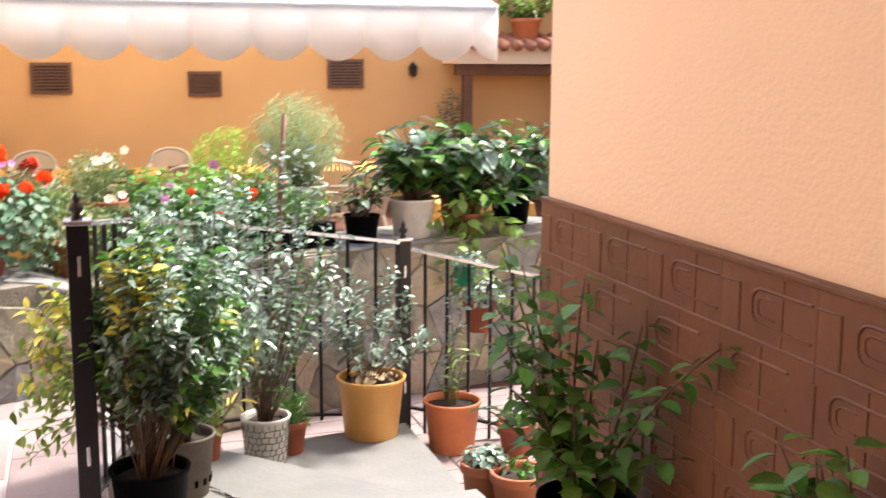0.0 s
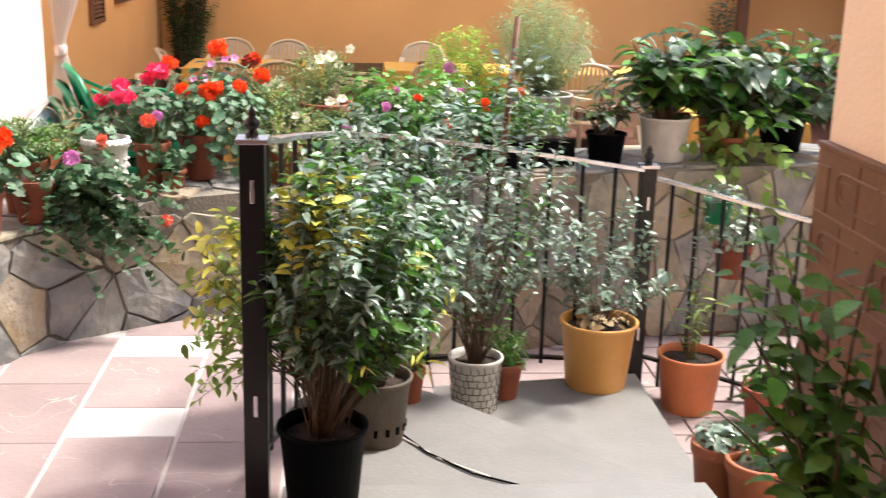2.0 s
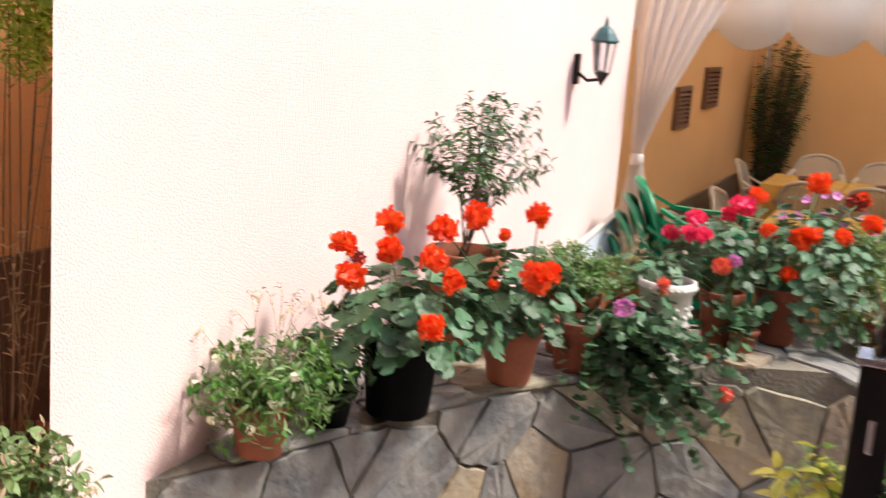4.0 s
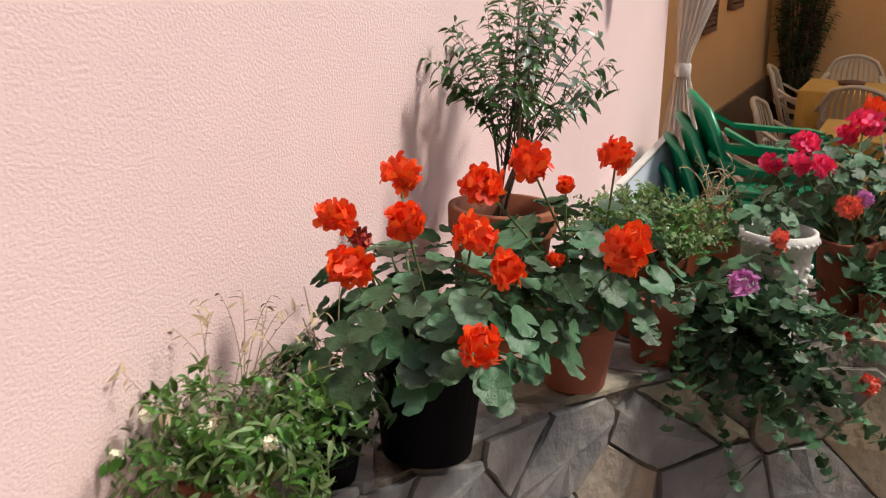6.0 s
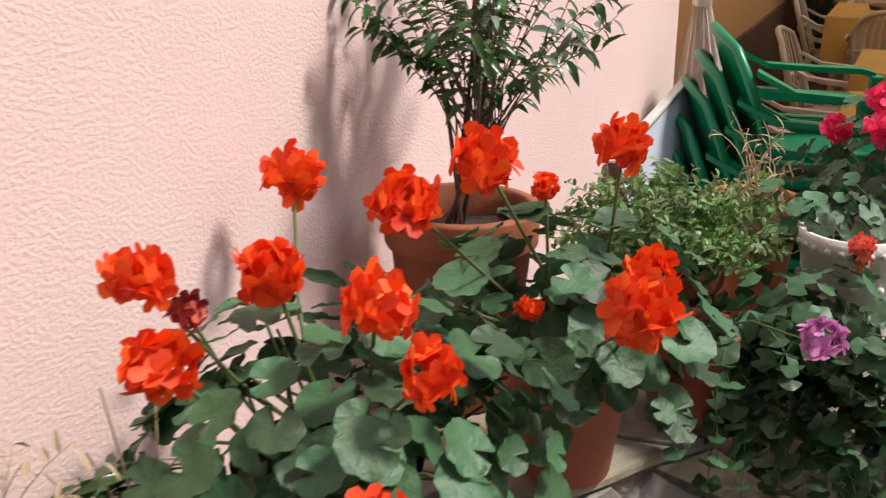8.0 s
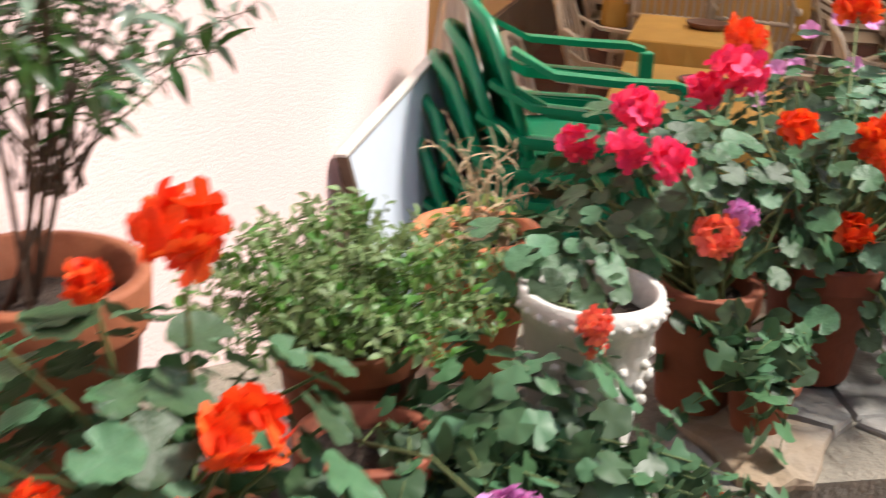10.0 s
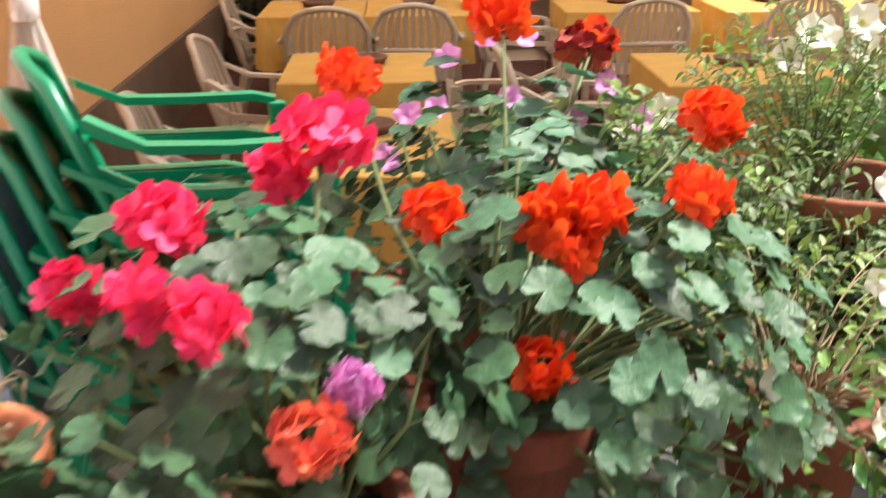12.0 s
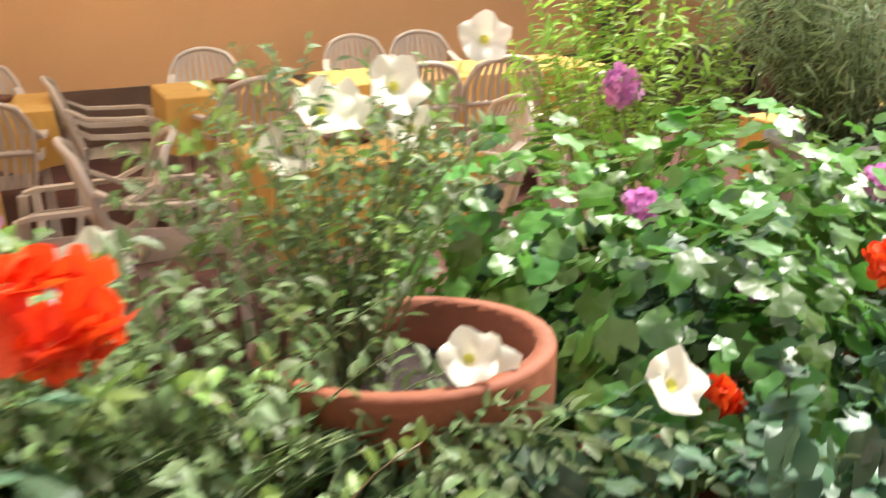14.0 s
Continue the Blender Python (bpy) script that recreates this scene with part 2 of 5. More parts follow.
FLOOR_LOW = -0.42
CURVE = [(-0.08, 3.75), (0.06, 4.05), (0.25, 4.53), (0.42, 4.98), (0.64, 5.3), (0.93, 5.5), (1.23, 5.65), (1.55, 5.82), (2.0, 6.1), (2.6, 6.35), (3.5, 6.6), (4.6, 6.75)]


def along(curve, step):
    """Points at even steps along a smoothed line, with their normals to the right."""
    pts = [Vector((*p, 0)) for p in curve]
    dense = []
    for i in range(len(pts) - 1):
        a, b, c, d = pts[max(i - 1, 0)], pts[i], pts[i + 1], pts[min(i + 2, len(pts) - 1)]
        for k in range(20):
            t = k / 20
            dense.append(0.5 * (2 * b + (c - a) * t + (2 * a - 5 * b + 4 * c - d) * t * t + (3 * b - a - 3 * c + d) * t ** 3))
    dense.append(pts[-1])
    out, run, want = [], 0.0, 0.0
    for a, b in zip(dense, dense[1:]):
        ln = (b - a).length
        while want <= run + ln:
            p = a.lerp(b, (want - run) / ln)
            d = (b - a).normalized()
            out.append((p, d, Vector((d.y, -d.x, 0))))
            want += step
        run += ln
    return out


WALL_TOP = 0.45


def top_at(x):
    """The height of the wall's top, which swells a little under the tall geraniums."""
    up = max(0.0, min(1.0, (x - 0.80) / 0.14)) * max(0.0, min(1.0, (1.40 - x) / 0.14))
    return WALL_TOP + 0.05 * up * up * (3 - 2 * up)


line = along(CURVE, 0.06)
deep = 0.62
verts, faces = [], []
for p, d, nrm in line:
    q = p - nrm * deep
    q.x = max(q.x, min(p.x, -0.05))
    for s, z in ((p, -0.5), (p, top_at(p.x)), (q, top_at(q.x)), (q, -0.5)):
        verts.append((s.x, s.y, z))
for i in range(len(line) - 1):
    for k in range(4):
        a, b = i * 4 + k, i * 4 + (k + 1) % 4
        faces.append((a, b, b + 4, a + 4))
planter_wall = structure("wall_planter", mesh_of("wall_planter", verts, faces, MORTAR), MORTAR, "low curved retaining wall of grey rubble stone with pots on it", "stone wall")

# ground: one sheet under all, the upper path and the dining terrace
structure("ground", box(-60, -60, -0.6, 60, 60, -0.5), JOINT, "bare ground beneath the terraces", "ground")
structure("floor", box(-0.6, 6.0, -0.5, 14, 15, FLOOR_LOW), LOWER, "dark red tiled floor of the dining terrace", "floor")
path = [(-1.6, -4.0), (2.85, -4.0), (2.85, 3.82), (1.53, 3.82), (1.51, 4.6), (1.64, 5.2), (1.95, 6.1), (1.5, 6.1), (0.3, 5.4), (-0.3, 4.6), (-1.6, 4.6)]
structure("pavement", mesh_of("pavement", *slab_of(path, -0.5, -0.003), JOINT), JOINT, "cement bed of the tiled garden path", "pavement")

structure("pavement_lower", box(1.3, 3.4, -0.5, 9.0, 6.9, -0.425), JOINT, "tiled floor at the foot of the steps", "pavement")

# walls
structure("wall_west", mesh_of("wall_west", *slab_of([(0.0, 3.62), (0.0, 7.62), (-0.25, 7.62), (-0.25, 3.9)], -0.5, 3.4), PINK), PINK, "pale pink rough rendered house wall", "wall")
structure("wall_recess", box(-1.75, -4.0, -0.5, -1.55, 7.4, 4.2), ORANGE, "orange rendered wall of a shaded recess", "wall")
structure("wall_dining_west", box(-0.75, 7.62, -0.5, -0.5, 14.9, 3.6), ORANGE, "orange rendered wall of the dining terrace", "wall")
structure("wall_north", box(-0.75, 14.6, -0.5, 14, 14.85, 3.6), ORANGE, "long orange rendered wall behind the dining tables", "wall")
structure("wall_east", box(2.855, -4.0, -0.5, 5.5, 3.76, 3.6), PEACH, "smooth peach rendered house wall", "wall")
structure("wall_south", box(-1.75, -4.3, -0.5, 5.5, -4.0, 3.2), PEACH, "plain peach wall closing the path", "wall")
structure("skirting_north", box(-0.5, 14.57, FLOOR_LOW, 14, 14.6, 0.11), SKIRT, "brown painted band along the dining wall", "skirting")
structure("skirting_west", box(-0.5, 7.62, FLOOR_LOW, -0.47, 14.57, 0.1), SKIRT, "brown painted band along the dining wall", "skirting")
structure("trim_dado", box(2.84, -4.0, -0.45, 2.855, 3.76, 1.05), GROUT, "brown tiled dado of the house wall", "dado")

# stair treads
structure("stair_1", mesh_of("stair", *slab_of([(1.52, 3.82), (2.76, 3.82), (2.74, 4.08), (1.52, 4.08)], -0.45, 0.0), SLAB), SLAB, "grey stone top tread of winding garden steps", "step")
structure("stair_2", mesh_of("stair", *slab_of([(1.52, 4.08), (2.93, 4.08), (2.63, 4.44), (2.31, 4.79), (2.0, 5.12), (1.72, 5.28)], -0.45, -0.14), SLAB), SLAB, "grey stone wedge tread of winding garden steps", "step")
structure("stair_3", mesh_of("stair", *slab_of([(2.93, 4.08), (3.16, 4.08), (3.16, 4.62), (2.93, 4.72), (2.93, 5.66), (2.05, 5.52), (2.0, 5.12), (2.31, 4.79), (2.63, 4.44)], -0.45, -0.28), SLAB), SLAB, "grey stone wide wedge tread of winding garden steps", "step")
structure("stair_4", mesh_of("stair", *slab_of([(1.53, 3.2), (2.82, 3.2), (2.82, 3.812), (1.53, 3.812)], -0.45, 0.006), SLATE), SLATE, "dark grey riven slate landing before the garden steps", "step")
# Unseen slab, added overhead to darken the near wall and path.
structure("shade_slab_path", box(-1.55, -4.0, 2.75, 2.855, 1.7, 2.95), PEACH, "unseen slab added above the path to shade its start", "ceiling")
# Another unseen slab, added to keep skylight off the recess wall.
structure("shade_slab_recess", box(-1.55, 5.7, 2.3, -0.25, 7.4, 2.5), ORANGE, "unseen slab added above the recess to darken it", "ceiling")

structure("skirting_recess", box(-1.55, -4.0, -0.45, -1.52, 7.4, 0.53), SKIRT, "dark brown painted band along the recess wall", "skirting")
structure("wall_recess_end", box(-1.55, 7.4, -0.5, -0.25, 7.6, 4.2), ORANGE, "plain wall at the end of the recess", "wall")
structure("wall_east_far", box(9.0, 3.42, -0.5, 9.25, 14.6, 3.6), ORANGE, "plain orange wall at the far side of the terrace", "wall")

# ---- small geometry helpers ----


def facing(pos, normal, spin=0.0, size=1.0):
    """A pose whose z axis lies along normal."""
    z = Vector(normal).normalized()
    x = z.orthogonal().normalized()
    x = Matrix.Rotation(spin, 3, z) @ x
    y = z.cross(x)
    m = Matrix((x, y, z)).transposed().to_4x4()
    return Matrix.Translation(pos) @ m @ Matrix.Scale(size, 4)


def scattered(name, template, poses, mat, smooth=True):
    """Many copies of one small shape in one mesh."""
    tv, tf = template
    tv = np.array(tv, float)
    tf = np.array(tf, int)
    k = len(poses)
    ms = np.array([[list(r) for r in m] for m in poses])
    v = np.einsum("kij,nj->kni", ms[:, :3, :3], tv) + ms[:, None, :3, 3]
    f = (tf[None] + (np.arange(k) * len(tv))[:, None, None]).reshape(-1, tf.shape[1])
    me = bpy.data.meshes.new(name)
    me.vertices.add(k * len(tv))
    me.vertices.foreach_set("co", v.reshape(-1))
    me.loops.add(f.size)
    me.loops.foreach_set("vertex_index", f.reshape(-1))
    me.polygons.add(len(f))
    me.polygons.foreach_set("loop_start", np.arange(len(f)) * tf.shape[1])
    me.polygons.foreach_set("use_smooth", [smooth] * len(f))
    me.update(calc_edges=True)
    me.validate()
    me.materials.append(mat)
    return me


def fan(outline, lift=0.0, centre=(0, 0, 0)):
    """Triangles from a centre to an outline of points."""
    verts = [centre] + list(outline)
    n = len(outline)
    return verts, [(0, i + 1, (i + 1) % n + 1) for i in range(n)]


def round_leaf(seed):
    """A lobed, scalloped, gently cupped geranium leaf of width 1 with a notch at its stalk."""
    r = random.Random(seed)
    n = 36
    lobes = [r.uniform(0.9, 1.08) for k in range(8)]
    rim = []
    for i in range(n):
        u = i / (n - 1)
        a = math.radians(-164 + 328 * u)
        k = min(6, int(u * 7))
        f = u * 7 - k
        q = 0.5 * (lobes[k] * (1 - f) + lobes[k + 1] * f) * (0.95 + 0.06 * abs(math.sin(math.pi * 7 * u)) + 0.018 * math.sin(math.pi * 28 * u))
        z = 0.05 * math.cos(2 * a + seed) + 0.022 * math.cos(math.pi * 14 * u) + 0.02 * (seed % 3)
        rim.append((q * math.cos(a), q * math.sin(a), z))
    rim.append((-0.1, 0.0, -0.03))
    rings = [[(x * g, y * g, z * h - 0.03 * (1 - g)) for x, y, z in rim] for g, h in ((0.35, 0.03), (0.7, 0.14), (1.0, 1.0))]
    m = len(rim)
    verts = [(0.0, 0.0, -0.035)] + [p for ring in rings for p in ring]
    faces = []
    for i in range(m):
        j = (i + 1) % m
        faces.append((0, 1 + i, 1 + j))
        for o in (0, m):
            faces += [(1 + o + i, 1 + o + m + i, 1 + o + m + j), (1 + o + i, 1 + o + m + j, 1 + o + j)]
    return verts, faces


def oval_leaf(width=0.5, bend=0.12, fold=0.1, tip=1.0):
    """A pointed leaf of length 1 along x, folded at its midrib."""
    xs = (0.0, 0.22, 0.5, 0.78, tip)
    ws = (0.02, 0.8, 1.0, 0.62, 0.0)
    verts = []
    for x, w in zip(xs, ws):
        z = -bend * x * x * 2
        verts += [(x, -w * width / 2, z + fold * w), (x, 0, z), (x, w * width / 2, z + fold * w)]
    faces = []
    for i in range(4):
        a = i * 3
        for o in (0, 1):
            faces += [(a + o, a + o + 3, a + o + 4), (a + o, a + o + 4, a + o + 1)]
    return verts, faces


def ivy_leaf():
    out = []
    for i in range(15):
        a = math.radians(-150 + 300 * i / 14)
        q = 0.5 * (1 + 0.085 * math.cos(5 * a))
        out.append((q * math.cos(a), q * math.sin(a), 0.035 * math.cos(5 * a) - 0.05))
    out.append((-0.12, 0, 0))
    return fan(out)


def floret_petal():
    return fan([(0.0, 0.08, 0.02), (0.0, -0.08, 0.02), (0.45, -0.30, 0.1), (0.85, -0.30, 0.06), (1.0, 0.0, 0.0), (0.85, 0.30, 0.06), (0.45, 0.30, 0.1)], centre=(0.5, 0, 0.02))


LEAF_ROUND = [round_leaf(i) for i in range(4)]
LEAF_OVAL = oval_leaf()
LEAF_WIDE = oval_leaf(0.72, 0.16, 0.12)
LEAF_NARROW = oval_leaf(0.26, 0.22, 0.05)
LEAF_LANCE = oval_leaf(0.36, 0.28, 0.08)
LEAF_THIN = oval_leaf(0.14, 0.25, 0.03)
LEAF_IVY = ivy_leaf()
ROUND_MESHES = [mesh_of("leaf", *t, LEAF_G, True) for t in LEAF_ROUND]
ROUND_MESHES_M = [mesh_of("leaf", *t, LEAF_M, True) for t in LEAF_ROUND]
WIDE_MESHES = [mesh_of("leaf", *oval_leaf(w, b, 0.1), LEAF_D, True) for w, b in ((0.7, 0.1), (0.62, 0.2), (0.8, 0.15))]
DARK_MESHES = [mesh_of("leaf", *oval_leaf(w, b, 0.1), m, True) for w, b, m in ((0.66, 0.1, LEAF_V), (0.6, 0.2, LEAF_M), (0.72, 0.15, LEAF_V), (0.6, 0.1, LEAF_M))]
# The grey-green leaf in this mix colours in the foliage's sheen.
HYD_MESHES = [mesh_of("leaf", *oval_leaf(w, b, 0.1), m, True) for w, b, m in ((0.66, 0.1, LEAF_V), (0.6, 0.2, LEAF_D), (0.7, 0.25, LEAF_B), (0.64, 0.15, LEAF_D))]


def floret_poses(radius, count, rng, flat=0.75):
    """Poses for the petals of a round flower head."""
    poses = []
    for k in range(count):
        u = (k + 0.5) / count
        ph = math.acos(1 - 1.55 * u)
        a = k * 2.39996 + rng.uniform(-0.3, 0.3)
        d = Vector((math.sin(ph) * math.cos(a), math.sin(ph) * math.sin(a), math.cos(ph) * flat + 0.0))
        c = d * radius * rng.uniform(0.62, 1.05)
        nrm = (d + Vector(rng.uniform(-0.5, 0.5, 3))).normalized()
        base = facing(c, nrm, rng.uniform(0, 6.3))
        for p in range(5):
            poses.append(base @ Matrix.Rotation(p * 1.2566 + rng.uniform(-0.15, 0.15), 4, "Z") @ Matrix.Rotation(rng.uniform(-0.45, 0.05), 4, "Y") @ Matrix.Scale(radius * rng.uniform(0.72, 1.0), 4))
    return poses


PETAL = floret_petal()
HEADS = {}
for key, mat in (("red", RED), ("pinkred", PINKRED), ("coral", CORAL), ("mauve", MAUVE), ("faded", MAROON)):
    HEADS[key] = [scattered("flower_head", PETAL, floret_poses(0.42, 17, np.random.default_rng(i + 3), 0.5), mat) for i in range(3)]


def petunia_mesh():
    verts, faces = [(0, 0, -0.32)], []
    n = 20
    for ring, (r, z) in enumerate(((0.07, -0.22), (0.24, 0.0), (0.5, 0.04))):
        for i in range(n):
            a = 2 * math.pi * i / n
            q = r * (1 + (0.1 * math.cos(5 * a) if ring == 2 else 0))
            verts.append((q * math.cos(a), q * math.sin(a), z + (0.09 * math.cos(5 * a + 0.6) + 0.05 * math.sin(13 * a) if ring == 2 else 0)))
    for i in range(n):
        j = (i + 1) % n
        faces.append((0, 1 + i, 1 + j))
        for o in (0, n):
            faces += [(1 + o + i, 1 + o + n + i, 1 + o + n + j), (1 + o + i, 1 + o + n + j, 1 + o + j)]
    return verts, faces


PETUNIA = {"tiny": scattered("flower", PETAL, floret_poses(0.44, 9, np.random.default_rng(77), 0.5), CREAM), "cream": mesh_of("flower", *petunia_mesh(), CREAM, True), "mauve": mesh_of("flower", *petunia_mesh(), MAUVE, True)}


THROAT = mesh_of("throat", *lathe([(0.0, -0.2), (0.05, -0.14), (0.09, -0.1)], 12), LEAF_Y, True)


def pot_meshes(r, h, mat, kind="plain"):
    t = 0.012
    if kind == "ornate":
        prof = [(r * 0.7, 0), (r * 0.74, h * 0.05), (r * 0.72, h * 0.1), (r * 0.86, h * 0.55), (r * 0.95, h * 0.85), (r * 1.02, h * 0.87), (r * 1.06, h * 0.93), (r * 1.04, h), (r * 0.93, h), (r * 0.9, h * 0.9), (r * 0.8, h * 0.55)]
    else:
        prof = [(r * 0.70, 0), (r * 0.72, 0.004), (r * 0.93, h * 0.80), (r * 1.0, h * 0.81), (r * 1.02, h * 0.83), (r * 1.04, h * 0.985), (r * 1.03, h), (r * 1.0 - t, h), (r * 0.93 - t, h * 0.82), (r * 0.85 - t, h * 0.5)]
        if kind == "straight":
            prof = [(r * 0.78, 0), (r * 0.8, 0.004), (r * 0.98, h * 0.94), (r * 1.04, h * 0.945), (r * 1.05, h * 0.99), (r * 1.04, h), (r * 0.96, h), (r * 0.94, h * 0.9), (r * 0.85, h * 0.5)]
    body = mesh_of("pot", *lathe(prof, 32), mat, True)
    sr = prof[-2][0]
    sz = h * 0.86
    rng = random.Random(int(r * 1e4))
    verts, faces = [(0, 0, sz + 0.008)], []
    n = 20
    for ring, f in enumerate((0.5, 1.0)):
        for i in range(n):
            a = 2 * math.pi * i / n
            verts.append((sr * f * math.cos(a), sr * f * math.sin(a), sz + rng.uniform(-0.006, 0.006)))
    for i in range(n):
        j = (i + 1) % n
        faces.append((0, 1 + i, 1 + j))
        faces += [(1 + i, 1 + n + i, 1 + n + j), (1 + i, 1 + n + j, 1 + j)]
    return body, mesh_of("soil", verts, faces, SOIL, True)


def potted(name, label, at, r, h, mat, kind="plain", group="potted plants", pot_label=""):
    """A pot filled with soil; the plant's parts are added by the caller, in the pot's own metres."""
    ob = thing(name, label, "potted plant", group, at)
    body, soil = pot_meshes(r, h, mat, kind)
    p = part("pot", body, mat, ob, pot_label)
    part("soil", soil, SOIL, ob)
    if kind == "ornate":
        knobs = []
        for k in range(26):
            a = 2 * math.pi * k / 26
            knobs.append(facing((r * 1.05 * math.cos(a), r * 1.05 * math.sin(a), h * 0.93), (math.cos(a), math.sin(a), 0), 0, 0.0065))
        for k in range(12):
            a = 2 * math.pi * k / 12
            for q, s in ((0.6, 0.011), (0.7, 0.008), (0.48, 0.008)):
                knobs.append(facing((r * (0.75 + 0.25 * q) * math.cos(a + q), r * (0.75 + 0.25 * q) * math.sin(a + q), h * q), (math.cos(a), math.sin(a), 0), 0, s))
        bm = bmesh.new()
        bmesh.ops.create_icosphere(bm, subdivisions=1, radius=1)
        tv = [tuple(v.co) for v in bm.verts]
        tf = [tuple(v.index for v in f.verts) for f in bm.faces]
        bm.free()
        tagged(part("moulding", scattered("moulding", (tv, tf), knobs, mat), mat, p), kind="stuff")
    return ob


def stems(ob, tips, base, r0, r1, mat, name="stem", sag=0.15, seed=1):
    """Thin curved stems from the pot's middle to the given tips, in one mesh."""
    rng = random.Random(seed)
    out = []
    for t in tips:
        t = Vector(t)
        b = Vector((rng.uniform(-0.03, 0.03), rng.uniform(-0.03, 0.03), base))
        m = b.lerp(t, 0.5) + Vector((rng.uniform(-0.03, 0.03), rng.uniform(-0.03, 0.03), sag * (t - b).length * 0.5))
        out.append(tube([b, b.lerp(m, 0.55), m, m.lerp(t, 0.55), t], r0, r1, 5))
    return tagged(part(name, mesh_of(name, *joined(out), mat, True), mat, ob), kind="stuff")


def dome_points(count, centre, radii, rng, inner=0.45, low=-0.6):
    """Points in the outer shell of an ellipsoid, with the way out of it."""
    res = []
    while len(res) < count:
        d = rng.normal(size=3)
        d /= np.linalg.norm(d)
        if d[2] < low:
            continue
        q = inner + (1 - inner) * rng.random() ** 0.5
        wob = 1 + 0.18 * noise.noise(Vector(d * 2.1) + Vector(centre))
        res.append((Vector(centre) + Vector(d * np.array(radii) * q * wob), Vector(d)))
    return res


def geranium(label, at, r, h, mat, centre, radii, leaves, size, heads, seed, kind="plain", meshes=None, low=-0.5, group="geraniums on the stone wall", pot_label=""):
    """Centre and heads are in the world's metres."""
    ob = potted("potted_geranium", label, at, r, h, mat, kind, group, pot_label)
    rng = np.random.default_rng(seed)
    base = Vector(at)
    c = Vector(centre) - base
    tips = []
    for p, d in dome_points(leaves, c, radii, rng, 0.25, low):
        n = Vector((d.x, d.y, d.z * 0.7 + 0.75)) + Vector(rng.uniform(-0.35, 0.35, 3))
        if any((p + base - Vector(q[:3])).length < q[3] + size * 0.4 for q in heads):
            continue
        leaf = part("leaf", (meshes or ROUND_MESHES)[int(rng.integers(0, 4))], LEAF_G, ob)
        leaf.matrix_basis = facing(p, n, rng.uniform(0, 6.3), size * rng.uniform(0.6, 1.2))
        tips.append(p - n.normalized() * 0.01)
    stems(ob, tips[: leaves // 6], h * 0.86, 0.0032, 0.0018, STEM, "stem", 0.1, seed)
    ends = []
    for x, y, z, rad, key in heads:
        p = Vector((x, y, z)) - base
        hd = part("flower_head", HEADS[key][int(rng.integers(0, 3))], RED, ob, "%s flower head" % {"red": "orange-red", "pinkred": "pinkish red", "coral": "coral", "mauve": "mauve", "faded": "faded dark red"}[key])
        hd.matrix_basis = facing(p, Vector((rng.uniform(0.0, 0.5), rng.uniform(-0.6, 0.0), 0.8)), rng.uniform(0, 6.3), rad * 2.05)
        ends.append(p)
    if ends:
        stems(ob, ends, h * 0.86, 0.003, 0.0022, STEM, "flower_stalk", 0.05, seed + 50)
    return ob


def bushy(ob, template, mat, centre, radii, count, size, seed, name="foliage", up=0.4, inner=0.2, low=-0.9, hang=0.0, label=""):
    """A crown of many small leaves, centre in the pot's own metres."""
    rng = np.random.default_rng(seed)
    poses = []
    for p, d in dome_points(count, Vector(centre), radii, rng, inner, low):
        n = Vector((d.x, d.y, d.z + up)) + Vector(rng.uniform(-0.7, 0.7, 3))
        poses.append(facing(p, n, rng.uniform(0, 6.3), size * rng.uniform(0.6, 1.25)))
    return tagged(part(name, scattered(name, template, poses, mat), mat, ob, label), kind="stuff")


def shoots(ob, template, mat, wood, base, tips, leaf, seed, every=0.03, r=0.004, name="foliage", droop=0.0, label="", share=0.85):
    """Woody shoots from base to tips, with leaves all along them."""
    rng = np.random.default_rng(seed)
    out, poses = [], []
    for t in tips:
        t = Vector(t)
        b = Vector(base) + Vector((*rng.uniform(-0.03, 0.03, 2), 0))
        m = b.lerp(t, 0.5) + Vector((*rng.uniform(-0.05, 0.05, 2), 0.06))
        pts = []
        for k in range(9):
            u = k / 8
            pts.append((1 - u) ** 2 * b + 2 * u * (1 - u) * m + u * u * t - Vector((0, 0, droop * u ** 3)))
        out.append(tube(pts, r, r * 0.35, 5))
        ln = sum((q - p).length for p, q in zip(pts, pts[1:]))
        k = 0
        while k * every < ln * share:
            u = 1 - k * every / ln
            i = min(7, int(u * 8))
            p = pts[i].lerp(pts[i + 1], u * 8 - i)
            d = (pts[i + 1] - pts[i]).normalized()
            side = facing(p, d, rng.uniform(0, 6.3)).to_3x3() @ Vector((1, 0, 0))
            x = (side + d * 0.5 + Vector((0, 0, rng.uniform(-0.3, 0.3)))).normalized()
            z = (Vector((0, 0, 1)) + Vector(rng.uniform(-0.6, 0.6, 3)))
            y = z.cross(x).normalized()
            z = x.cross(y)
            s = leaf * rng.uniform(0.6, 1.2)
            poses.append(Matrix.Translation(p) @ Matrix((x, y, z)).transposed().to_4x4() @ Matrix.Scale(s, 4))
            k += 1
    tagged(part("branch", mesh_of("branch", *joined(out), wood, True), wood, ob), kind="stuff")
    return tagged(part(name, scattered(name, template, poses, mat), mat, ob, label), kind="stuff")


# ---- plants on the stone wall ----
W = WALL_TOP + 0.016


def crown_tips(n, centre, radii, seed, low=-0.3):
    rng = np.random.default_rng(seed)
    return [p for p, d in dome_points(n, Vector(centre), radii, rng, 0.75, low)]


